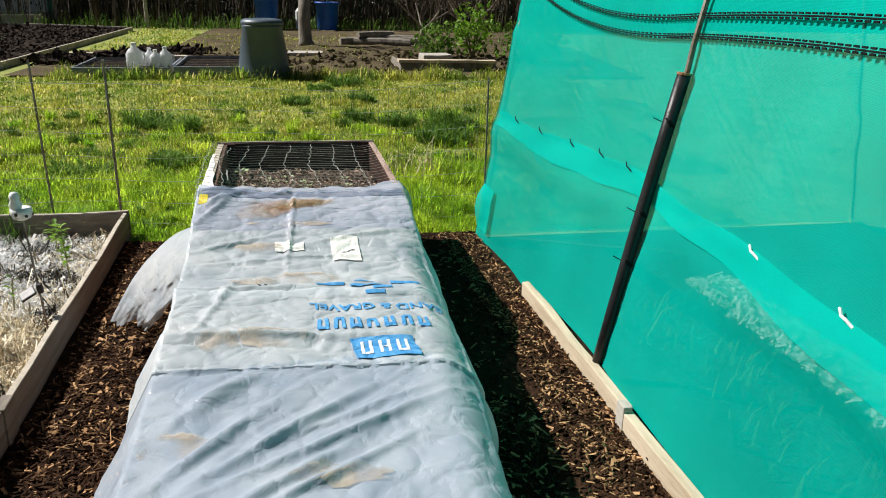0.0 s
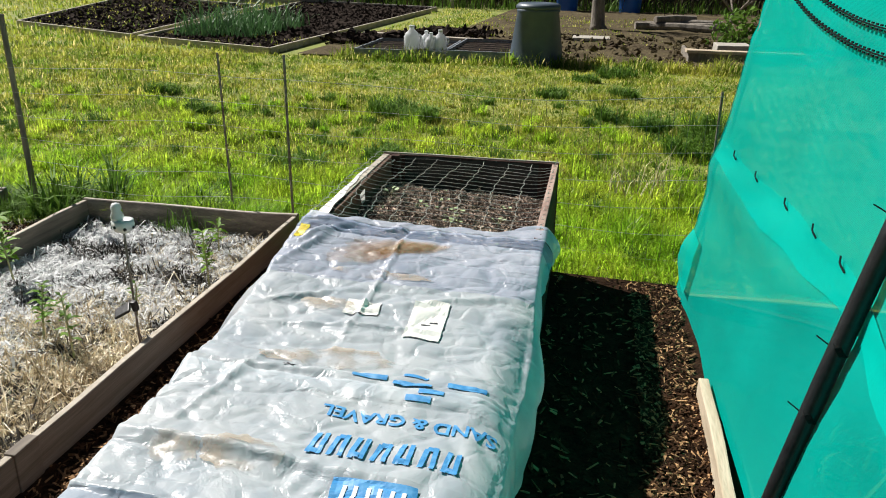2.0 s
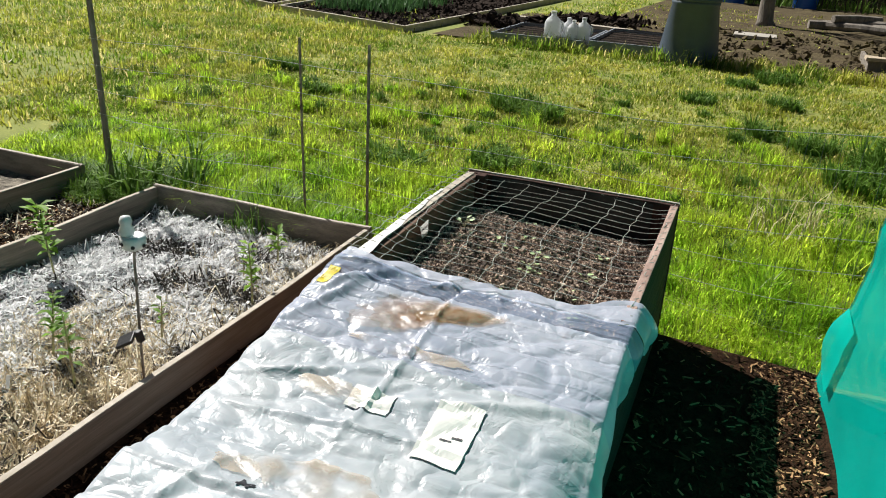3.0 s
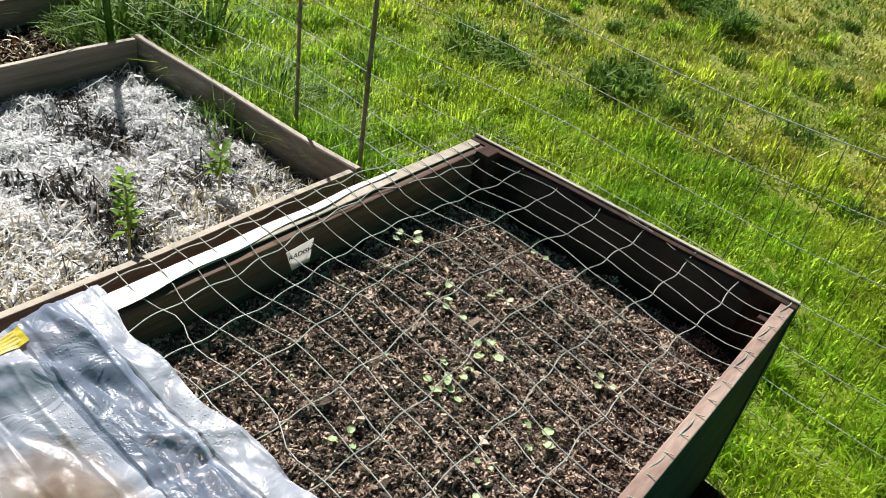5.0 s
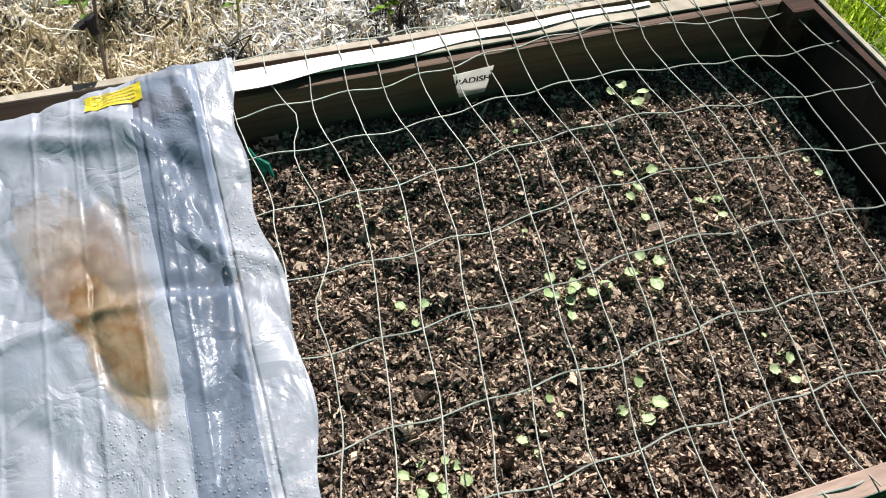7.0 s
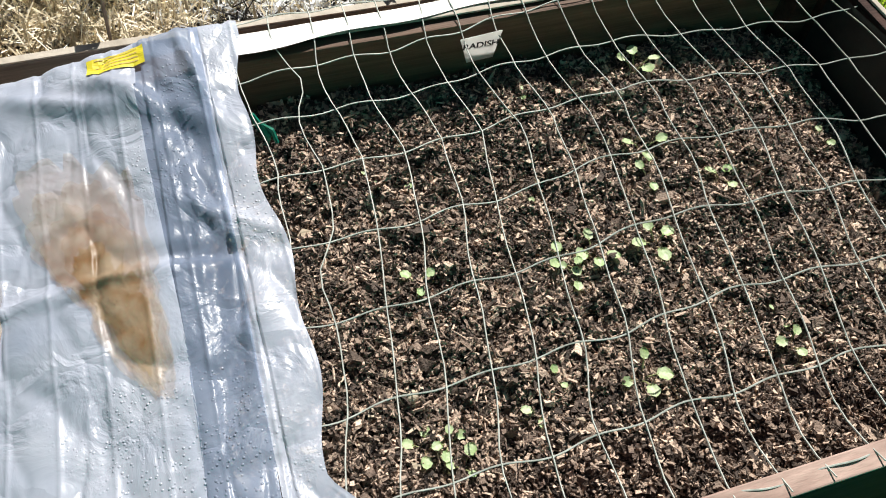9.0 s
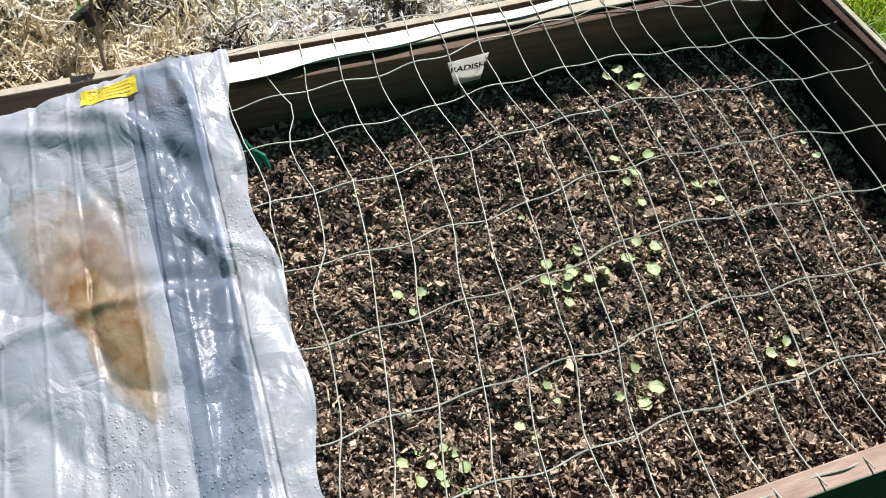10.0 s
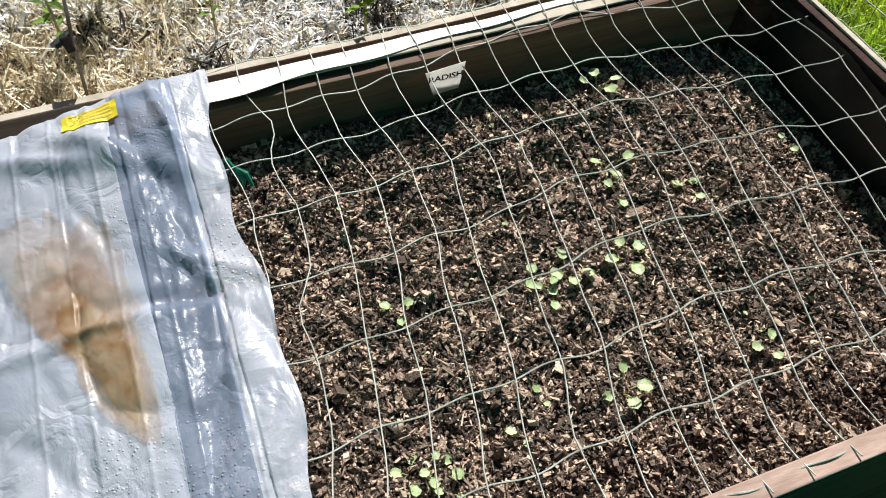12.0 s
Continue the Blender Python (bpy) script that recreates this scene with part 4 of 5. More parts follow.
flakes(P[w], 0.045, 0.0045, 51, 0.28, M_FLEECE, "white_shreds", "bright white shredded mulch on the bed", "mulch", 0.25)
flakes(P[~w & ~dark], 0.045, 0.0038, 52, 0.34, M_MULCH, "straw_shreds", "pale straw shreds mulching the bed", "mulch")
flakes(P[dark], 0.040, 0.0045, 53, 0.45, M_DARKMULCH, "dark_shreds", "dark mulch shreds that also paint the shadowed gaps", "mulch")

r = np.random.default_rng(55)
w = np.flatnonzero(white > 0.6)[:400]
flakes(P[w] + [0, 0, 0.012], 0.046, 0.016, 54, 0.16, M_FLEECE, "white_tufts", "larger tufts of white fleece in the mulch", "mulch", 0.25)

P = spots(2600, BX0 - 0.58, BX0 - 0.02, 3.0, 4.85, 0.04, 57)
flakes(P[:1500], 0.036, 0.006, 58, 0.35, M_MULCH, "path_straw", "pale straw blown on the dark path", "mulch")
flakes(P[1500:], 0.034, 0.006, 59, 0.4, M_DARKMULCH, "path_litter", "dark leaf litter on the path", "mulch")
lc = low_bed("far_low_bed", -4.6, -2.96, 1.0, 5.04, 0.165, "low grey board bed beside a dark path", ())
part("soil", grid(30, 60, lambda u, v: (-4.57 + u * 1.58, 1.02 + v * 3.99, 0.04 + 0.02 * fbm(u * 2, v * 5, 4, 2))), M_MULCHBASE, lc, "mulched soil")


def sprig(name, x, y, z, tall, n, leaf, seed, mat, label, spread=0.35):
    """A young plant: a stem and leaves up it."""
    r = random.Random(seed)
    ob = thing(name, (x, y, z), label, "plant", "young plants in the mulched bed")
    tx, ty = x + r.uniform(-0.1, 0.1) * tall, y + r.uniform(-0.1, 0.1) * tall
    part("stem", tube([(x, y, z - 0.02), (x + (tx - x) * 0.4, y + (ty - y) * 0.6, z + tall * 0.5), (tx, ty, z + tall)], [0.005, 0.004, 0.002], 6), M_STEM, ob)
    bm = bmesh.new()
    for k in range(n):
        t = 0.25 + 0.75 * (k + r.random()) / n
        a = k * 2.4 + r.uniform(-0.4, 0.4)
        b = Vector((x + (tx - x) * t, y + (ty - y) * t, z + tall * t))
        L = leaf * r.uniform(0.6, 1.2)
        out = Vector((math.cos(a), math.sin(a), r.uniform(0.1, 0.8))).normalized()
        side = out.cross(Vector((0, 0, 1))).normalized() * L * 0.2
        q = [b, b + out * L * 0.5 + side, b + out * L - Vector((0, 0, L * 0.25)), b + out * L * 0.5 - side]
        vs = [bm.verts.new(p) for p in q]
        mid = bm.verts.new(b + out * L * 0.5 - Vector((0, 0, L * 0.06)))
        for i in range(4):
            bm.faces.new((vs[i], vs[(i + 1) % 4], mid))
    part("leaves", bm, mat, ob)
    return ob


sprig("young_plant", -1.13, 4.16, 0.06, 0.26, 44, 0.06, 1, M_BUSH, "upright young plant with small bright green leaves")
sprig("young_plant", -1.54, 3.45, 0.06, 0.24, 34, 0.06, 2, M_BUSH, "young green plant in white mulch")
sprig("young_plant", -1.32, 3.34, 0.06, 0.26, 18, 0.06, 3, M_WEED, "thin young plant with narrow dull leaves")
sprig("young_plant", -2.12, 4.0, 0.06, 0.33, 40, 0.09, 4, M_BUSH, "taller young plant with light green leaves")
sprig("young_plant", -1.3, 4.62, 0.06, 0.14, 20, 0.07, 5, M_BUSH, "young green plant near the bed edge")
sprig("young_plant", -1.28, 3.75, 0.06, 0.14, 10, 0.05, 6, M_WEED, "thin young plant with narrow dull leaves")

# ---- garden ornament on a stake ----
orn = thing("garden_ornament", (-1.03, 3.38, 0.06), "white ornament with dark cut-outs on a thin stake", "ornament")
part("stake", tube([(-1.025, 3.372, 0.0), (-1.05, 3.40, 0.25), (-1.09, 3.455, 0.575)], 0.0045, 6), M_STEEL, orn, "thin rusty stake")
cup = part("cup", lathe([(0.012, 0), (0.036, 0.012), (0.044, 0.035), (0.042, 0.055), (0.03, 0.058), (0.02, 0.05)], (-1.093, 3.46, 0.565), 16), M_WHITE, orn, "white pierced cup", True)
for k in range(7):
    a = k * 0.9
    part("cut_out", lathe([(0.001, 0), (0.007, 0.001), (0.007, 0.003), (0.001, 0.004)], (0, 0, 0), 8), M_INK, cup).matrix_basis = Matrix.Translation((-1.093 + 0.0425 * math.cos(a), 3.46 + 0.0425 * math.sin(a), 0.592 + 0.008 * (k % 2))) @ pose(0, 0, 0, 0, 90, math.degrees(a))
part("figure", lathe([(0.004, 0), (0.022, 0.008), (0.027, 0.025), (0.018, 0.045), (0.022, 0.058), (0.016, 0.075), (0.003, 0.08)], (-1.108, 3.45, 0.613), 12), M_WHITE, orn, "white moulded lump", True)
part("solar_panel", box(-0.055, 0.012, -0.03, 0.03, -0.006, 0.006, 0.004, None, pose(-1.075, 3.385, 0.27, 15, -28, 20)), M_PIPE, orn, "small dark solar panel")
part("clamp", box(-0.011, 0.011, -0.011, 0.011, -0.022, 0.022, 0.004, None, pose(-1.045, 3.393, 0.28, 8, -6, 0)), M_PIPE, orn, "black clamp")

# ---- wire fence ----
FY = 5.07
fence = thing("wire_fence", (-0.8, FY, 0), "low wire mesh fence on thin rods at the lawn edge", "fence")
for x, y, zt, rr, lx in ((-1.01, 5.03, 1.085, 0.008, -0.01), (-1.415, 5.08, 1.075, 0.007, -0.03), (1.36, 5.08, 0.98, 0.007, 0.0)):
    part("rod", tube([(x, y, -0.05), (x + lx * 0.5, y, 0.5), (x + lx, y + 0.01, zt)], rr, 8), M_STEEL, fence)
part("post", tube([(-2.80, FY + 0.02, -0.05), (-2.81, FY + 0.02, 0.6), (-2.82, FY + 0.02, 1.25)], [0.019, 0.017, 0.016], 10), M_BARK, fence, "rough wooden post")


def fence_z(x, z):
    return z + 0.012 * math.sin(x * 4 + z * 3) - (0.05 * math.sin(max(0, (x + 1.0) / 2.36) * math.pi) if x > -1 else 0) * z


for k in range(7):
    z = 0.05 + k * 0.15
    pts = [(-2.83 + i * 0.07, FY + 0.02 * math.sin(i * 0.3 + k), fence_z(-2.83 + i * 0.07, z)) for i in range(61)]
    part("wire", tube(pts, 0.0014 if k < 6 else 0.0018, 4), M_WIRE, fence)
for k in range(56):
    x = -2.76 + k * 0.075
    part("wire", tube([(x, FY + 0.02 * math.sin(k * 0.32), 0.0), (x + 0.008 * math.sin(k * 2.1), FY, fence_z(x, 0.45)), (x + 0.014 * math.sin(k * 1.3), FY + 0.01, fence_z(x, 0.95))], 0.0013 if x > 0.1 else 0.0007, 4), M_FWIRE, fence)

# ---- net tunnel ----
tunnel = thing("net_tunnel", (2.5, 1.8, 0), "arched crop tunnel covered with bright green mesh netting", "polytunnel")
FOOT = ((-3.0, 1.0, 1.8, 2.3, 3.5, 4.3, 4.66), (1.05, 1.15, 1.195, 1.205, 1.235, 1.225, 1.20))
WAIST = ((-3.0, 1.0, 1.405, 1.855, 2.63, 2.926, 3.6, 4.64), (1.0, 1.17, 1.245, 1.30, 1.375, 1.40, 1.385, 1.33))
HALF = 1.22


def net_point(y, s, off=0.0):
    """The netting's skin at y; s from 0 at the near-side foot to 1 at the far-side foot."""
    m = s if s <= 0.5 else 1 - s
    foot, waist = interp(y, *FOOT), interp(y, *WAIST)
    mid = 2.58
    if m < 0.3:
        z0 = interp(y, (3.35, 3.65), (0.10, 0.012))
        z = z0 + m / 0.3 * (1.35 - z0)
        x = foot + (waist - foot) * min(1.6, z / 0.86)
        x += 0.016 * fbm(y, z, 1.6, 4) + 0.004 * fbm(y * 0.4, z * 2, 6, 4) - 0.022 * math.exp(-((z - 0.72 - 0.03 * math.sin(y * 1.3)) / 0.09) ** 2) * (1 - math.exp(-((y - 2.63) / 0.3) ** 2))
    else:
        k = (m - 0.3) / 0.2
        xs = foot + (waist - foot) * 1.57
        a = k * math.pi / 2
        x = xs + (mid - xs) * (1 - math.cos(a)) ** 0.9
        z = 1.35 + 0.95 * math.sin(a)
    dip = math.sin(math.pi * max(0.0, min(1.0, (y - 2.63) / 2.0))) if y > 2.63 else math.sin(math.pi * max(0.0, min(1.0, (2.63 - y) / 1.68)))
    z -= 0.05 * dip * max(0.0, (m - 0.25) / 0.25)
    x -= off
    if s > 0.5:
        x = 2 * mid - x
    return (x, y, z)


part("netting", grid(90, 90, lambda u, v: net_point(-2.8 + v * 7.45, u)), M_NET, tunnel, smooth=True)
part("netting", grid(8, 80, lambda u, v: (lambda y: net_point(y, (0.665 + 0.02 * math.sin(y * 2.9 + 1) + 0.008 * math.sin(y * 7.3) + u * (0.10 - 0.02 * math.sin(y * 2.9 + 1))) / 1.25 * 0.3, 0.006 + 0.003 * math.sin(y * 9 + u * 4)))(-2.8 + v * 7.4)), M_NET2, tunnel, "doubled overlap of netting", True)


def end_cap(u, v):
    x, y, z = net_point(4.65, u * 0.5)
    x2 = 2 * 2.58 - x
    return (x + (x2 - x) * v, 4.66 + 0.03 * math.sin(v * 9 + u * 5) + 0.05 * v * (1 - v), z)


part("netting", grid(40, 30, end_cap), M_NET, tunnel, "netting closing the end", True)
part("netting", grid(10, 16, lambda u, v: (lambda p: (p[0] - 0.004 - 0.035 * math.sin(v * 3.1) * (1 - u) ** 1.5, p[1] + 0.02 - 0.22 * u, p[2]))(net_point(4.64, 0.02 + v * 0.06))), M_NET2, tunnel, "loose flared corner of netting", True)
for y in (4.62, 2.63, 0.95, -0.8, -2.75):
    pts = [net_point(y if y != 2.63 else 2.70 - 0.068 * min(1.3, 4.17 * s * (s < 0.5) + 4.17 * (1 - s) * (s >= 0.5)), s, 0.022 if y in (2.63, 0.95) else -0.014) for s in [0.01 + 0.98 * k / 50 for k in range(51)]]
    part("hoop", tube(pts, 0.011, 8), M_BAND if y == 0.95 else M_STEEL, tunnel)


def hoop_foot(z, off):
    """A point on the middle hoop's leg, which leans a little along the tunnel."""
    x, y, _ = net_point(2.70 - 0.068 * z, 0.3 * max(0.0, z - 0.10) / 1.25, off)
    return Vector((x, y, z))


ax, ay, az = hoop_foot(0.03, 0.018)
bx, by, bz = hoop_foot(1.275, 0.034)
pipe = part("sleeve_pipe", tube([(ax + (bx - ax) * k / 4 - 0.006 * math.sin(k * 0.785), ay + (by - ay) * k / 4, az + (bz - az) * k / 4) for k in range(5)], 0.025, 14), M_PIPE, tunnel, "black pipe sleeve over the hoop foot", True)
part("rim", tube([(bx - 0.001, by, bz - 0.004), (bx, by, bz + 0.004)], 0.0262, 14), M_RUST, pipe, "rusty pipe end")
for t in (0.42, 0.58, 0.86):
    p = Vector((ax + (bx - ax) * t - 0.003, ay + (by - ay) * t, az + (bz - az) * t))
    part("cable_tie", tube([p + Vector((-0.006, 0.002, -0.004)), p + Vector((0.006, -0.002, 0.004))], 0.0285, 14), M_BAND, tunnel)
    part("cable_tie", tube([p + Vector((-0.025, 0.01, 0)), p + Vector((-0.05, 0.03, 0.012))], 0.002, 5), M_BAND, tunnel)
# webbing bands with toothed edges, tied hoop to hoop
def band_at(y, level):
    if y > 2.63:
        t = (y - 2.63) / 2.0
        z = level + 0.20 * t - 0.14 * math.sin(math.pi * min(1, t)) * 0.75
    else:
        z = level + 0.012 * math.sin((2.63 - y) * 2.0) + 0.022 * (2.63 - y)
    m = 0.3 * (z - 0.10) / 1.25 if z < 1.35 else 0.3 + 0.2 * math.asin(min(1, (z - 1.35) / 0.95)) / (math.pi / 2)
    x, _, _ = net_point(y, m, 0.0)
    return Vector((x - 0.012, y, z))


for level in (1.405, 1.475):
    spine = [band_at(-2.7 + k * 0.1, level) for k in range(74)]
    band = part("band", tube(spine, 0.003, 6), M_BAND, tunnel, "black toothed webbing band")
    teeth = []
    for k in range(150):
        p = band_at(-0.6 + k * 0.035, level)
        q = band_at(-0.6 + k * 0.035 + 0.01, level)
        for dz in (0.0075, -0.0065):
            teeth.append(CUBE * [0.004, 0.018, 0.0055] + np.array(p) + [-0.002, 0, dz])
    T = (CUBE_T[None] + (np.arange(len(teeth)) * 8)[:, None, None]).reshape(-1, 3)
    tagged(mesh_tris("teeth", np.concatenate(teeth), T, M_BAND, band), kind="stuff")
for k, y in enumerate((1.405, 1.855, 2.926, 3.2, 3.55, 3.95, 4.3)):
    x, _, z = net_point(y, 0.3 * (0.865 - 0.10) / 1.25, 0.012)
    part("clip", tube([(x, y - 0.03, z - 0.012), (x - 0.006, y - 0.01, z), (x - 0.004, y + 0.008, z + 0.002), (x, y + 0.022, z + 0.016)], 0.004 if k < 2 else 0.003, 6), M_WHITE if k < 2 else M_BAND, tunnel)
# edging boards
for y0, y1, dx in ((-3.0, 0.6, -0.06), (0.61, 2.30, -0.028), (2.33, 3.62, 0.0)):
    edge = thing("edging_board", (1.2 + dx, (y0 + y1) / 2, 0), "pale weathered edging board at the foot of the tunnel", "board", "edging boards")
    xx = 1.185 + dx * 0.6
    part("board", box(xx, xx + 0.04, y0, y1, -0.02, 0.11, 0.005, None, None, 0.012, 10), M_PALEW, edge)
part("end_block", box(1.165, 1.20, 2.285, 2.345, 0.0, 0.13, 0.004), M_STONE, tunnel, "grey joining block")
# inside the tunnel
P = spots(3200, 2.12, 2.38, 1.9, 3.6, 0.05, 71)
flakes(P + [0, 0, 0.02], 0.035, 0.02, 72, 0.6, M_FLEECE, "pale_litter", "pale straw litter inside the tunnel", "litter")
blades(spots(700, 1.5, 2.3, 0.3, 3.4, 0.04, 73), 0.1, 0.008, 0.8, 74, M_WEED, "tunnel_weeds", "small weeds growing inside the tunnel", category="weeds")
inner = thing("inner_hoop", (2.0, 1.6, 0), "white plastic hoop standing inside the tunnel", "hoop")
part("pipe", tube([(2.7, 1.7, 0.03), (2.7, 1.75, 0.5), (2.3, 2.0, 0.68), (2.0, 2.05, 0.68), (1.95, 1.95, 0.66), (1.95, 1.0, 0.62), (1.95, 0.9, 0.03)], 0.012, 8), M_WHITE, inner)

# ---- lawn ----
def lawn(n, x0, x1, y0, y1, seed, h, wd, ln, mat, name, label, thin=0.0):
    P = spots(n, x0, x1, y0, y1, 0.0, seed)
    keep = ~((P[:, 0] > 1.1) & (P[:, 1] < 4.7)) & ~((P[:, 0] > XL - 0.02) & (P[:, 0] < XR + 0.02) & (P[:, 1] < YF + 0.02)) & ~((P[:, 0] > BX0 - 0.01) & (P[:, 0] < BX1 + 0.01) & (P[:, 1] < BY1 + 0.015)) & ~((P[:, 0] < -2.94) & (P[:, 0] > -4.62) & (P[:, 1] < 5.06)) & ~((P[:, 0] > -0.95) & (P[:, 0] < 1.25) & (P[:, 1] < 4.74))
    if thin:
        f = np.array([fbm(x, y, 0.9, 9) for x, y in P[:, :2]])
        keep &= f + np.random.default_rng(seed + 1).normal(0, 0.4, n) > -thin
    return blades(P[keep], h, wd, ln, seed + 2, mat, name, label, category="grass")


lawn(85000, -4.2, 3.2, 4.78, 6.6, 101, 0.075, 0.0036, 1.1, M_LUSH, "lush_grass", "long lush green grass beyond the beds")
lawn(30000, -5.0, 3.5, 6.3, 8.3, 109, 0.065, 0.004, 1.1, M_LUSH, "lush_grass", "greener grass in the lawn", 0.1)
lawn(76000, -6.0, 4.0, 6.2, 9.2, 102, 0.046, 0.0048, 1.15, M_GRASS, "lawn_grass", "sunlit yellow-green rough lawn grass", 0.7)
lawn(76000, -9.5, 5.0, 9.0, 13.5, 103, 0.046, 0.007, 1.1, M_GRASS, "lawn_grass", "sunlit yellow-green rough lawn grass", 0.7)
lawn(48000, -16.0, -4.6, 4.0, 16.0, 104, 0.085, 0.0085, 0.95, M_GRASS, "lawn_grass", "sunlit yellow-green rough lawn grass", 0.8)
lawn(20000, -26.0, -8.0, 13.0, 27.0, 111, 0.11, 0.016, 0.95, M_GRASS, "far_grass", "rough grass beyond the far beds", 0.6)
lawn(3500, -4.1, -2.4, 16.0, 26.5, 112, 0.06, 0.012, 0.95, M_GRASS, "far_grass", "rough grass beside the far soil bed", 0.3)
lawn(6000, -3.0, 2.0, 16.5, 24.0, 105, 0.06, 0.011, 0.95, M_GRASS, "back_grass", "patchy grass round the tree", 0.2)
# weed colour here also stands for the shade at the post's foot
lawn(9000, -3.4, -2.4, 4.85, 5.35, 106, 0.10, 0.004, 0.9, M_WEED, "edge_grass", "tall grass at the foot of the post")
lawn(5000, -2.4, -1.0, 5.0, 5.35, 107, 0.11, 0.004, 0.9, M_LUSH, "edge_grass", "tall grass along the low bed")
lawn(5000, -3.5, 4.2, 13.1, 13.7, 108, 0.16, 0.008, 0.9, M_GRASS, "edge_grass", "longer grass along the plot edge")


def clump(x, y, r, h, n, seed, mat, label, name="grass_tuft", wd=0.006):
    q = np.random.default_rng(seed)
    a, d = q.uniform(0, 6.28, n), r * np.sqrt(q.uniform(0, 1, n))
    P = np.stack([x + d * np.cos(a), y + d * np.sin(a), np.zeros(n)], 1)
    return blades(P, h, wd, 1.1, seed + 1, mat, name, label, category="weeds")


for k, (x, y, r, h) in enumerate(((-1.42, 9.05, 0.28, 0.16), (-1.05, 8.7, 0.2, 0.11), (0.92, 9.2, 0.18, 0.16), (1.3, 8.9, 0.22, 0.15), (1.65, 7.9, 0.3, 0.18), (1.9, 8.6, 0.3, 0.2), (-0.95, 7.0, 0.22, 0.12),
                                  (1.0, 12.6, 0.3, 0.16), (-3.4, 8.5, 0.16, 0.1), (-4.4, 9.5, 0.2, 0.12), (0.2, 10.6, 0.2, 0.12), (-2.6, 5.25, 0.3, 0.22), (1.1, 10.8, 0.2, 0.13), (-1.6, 6.6, 0.25, 0.12), (0.6, 12.0, 0.2, 0.1))):
    clump(x, y, r, h, 420, 200 + 3 * k, M_WEED, "dark green weed tuft in the lawn", wd=0.009)
# dark weeds, their colour doubling as the shadow round the post
clump(-2.72, 5.1, 0.30, 0.12, 900, 281, M_WEED, "tall weeds round the post, dark partly for shade", wd=0.005)
clump(-1.75, 5.14, 0.3, 0.15, 500, 284, M_WEED, "dark grass leaning over the low bed", wd=0.004)


def tufts(n, y0, y1, r0, r1, h, wd, seed, mat, name, label):
    """Many small tussocks strewn over the lawn."""
    q = np.random.default_rng(seed)
    y = y0 + (y1 - y0) * q.uniform(0, 1, n) ** 1.4
    x = q.uniform(-1.0 - 0.55 * y, 2.4)
    each = 120
    a, d = q.uniform(0, 6.28, (n, each)), q.uniform(r0, r1, n)[:, None] * np.sqrt(q.uniform(0, 1, (n, each)))
    P = np.stack([x[:, None] + d * np.cos(a), y[:, None] + d * np.sin(a), np.zeros((n, each))], 2).reshape(-1, 3)
    bed_spot = (P[:, 0] > BX0) & (P[:, 0] < BX1 + 0.01) & (P[:, 1] < BY1 + 0.02)
    return blades(P[~bed_spot], h, wd, 1.0, seed + 1, mat, name, label, category="grass")


tufts(190, 5.0, 9.5, 0.04, 0.13, 0.10, 0.0042, 77, M_LUSH, "grass_tussocks", "bright green tussocks in the lawn")
tufts(90, 5.1, 10.0, 0.04, 0.11, 0.075, 0.0055, 80, M_WEED, "weed_tussocks", "dark green weeds strewn over the lawn")
tufts(130, 6.0, 13.0, 0.05, 0.16, 0.055, 0.0055, 83, M_GRASS, "dry_tussocks", "yellowish tussocks in the rough lawn")
clump(1.07, 6.45, 0.22, 0.30, 70, 290, M_DRY, "dry straw-coloured stalks in the grass", "dry_stalks", 0.004)
clump(1.35, 6.2, 0.3, 0.2, 200, 293, M_LUSH, "longer green grass clump")

# ---- compost bin ----
bin_ = thing("compost_bin", (-0.22, 13.5, 0), "dark grey plastic compost bin with a round lid", "compost bin")
part("body", lathe([(0.44, 0), (0.445, 0.02), (0.435, 0.05), (0.325, 0.80), (0.335, 0.815), (0.335, 0.85), (0.31, 0.86)], (-0.24, 13.6, 0.0), 24, None, 0.14), M_BIN, bin_, "", True)
part("lid", lathe([(0.34, 0), (0.35, 0.015), (0.345, 0.05), (0.30, 0.085), (0.18, 0.095), (0.16, 0.085), (0.02, 0.083)], (-0.24, 13.6, 0.855), 28), M_BIN, bin_, "round domed lid", True)

# ---- cold frames and plastic jugs ----
def cold_frame(x0, x1, y0, y1, h, seed):
    ob = thing("cold_frame", ((x0 + x1) / 2, (y0 + y1) / 2, 0), "low grey-sided frame over dark soil", "cold frame", "low frames at the plot edge")
    for a in ((x0, x1, y0, y0 + 0.03), (x0, x1, y1 - 0.03, y1), (x0, x0 + 0.03, y0 + 0.03, y1 - 0.03), (x1 - 0.03, x1, y0 + 0.03, y1 - 0.03)):
        part("side", box(*a, 0, h, 0.006), M_GALV, ob)
    part("soil", grid(16, 16, lambda u, v: (x0 + 0.03 + u * (x1 - x0 - 0.06), y0 + 0.03 + v * (y1 - y0 - 0.06), h - 0.05 + 0.015 * fbm(u, v, 9, seed))), M_FARSOIL, ob)
    for k in range(7):
        y = y0 + 0.1 + k * (y1 - y0 - 0.2) / 6
        part("bar", tube([(x0 + 0.03, y, h + 0.004), ((x0 + x1) / 2, y, h + 0.01), (x1 - 0.03, y, h + 0.004)], 0.006, 5), M_FWIRE, ob)
    return ob


cold_frame(-3.2, -1.72, 13.42, 15.2, 0.17, 1)
cold_frame(-1.66, -0.62, 13.42, 15.4, 0.19, 2)


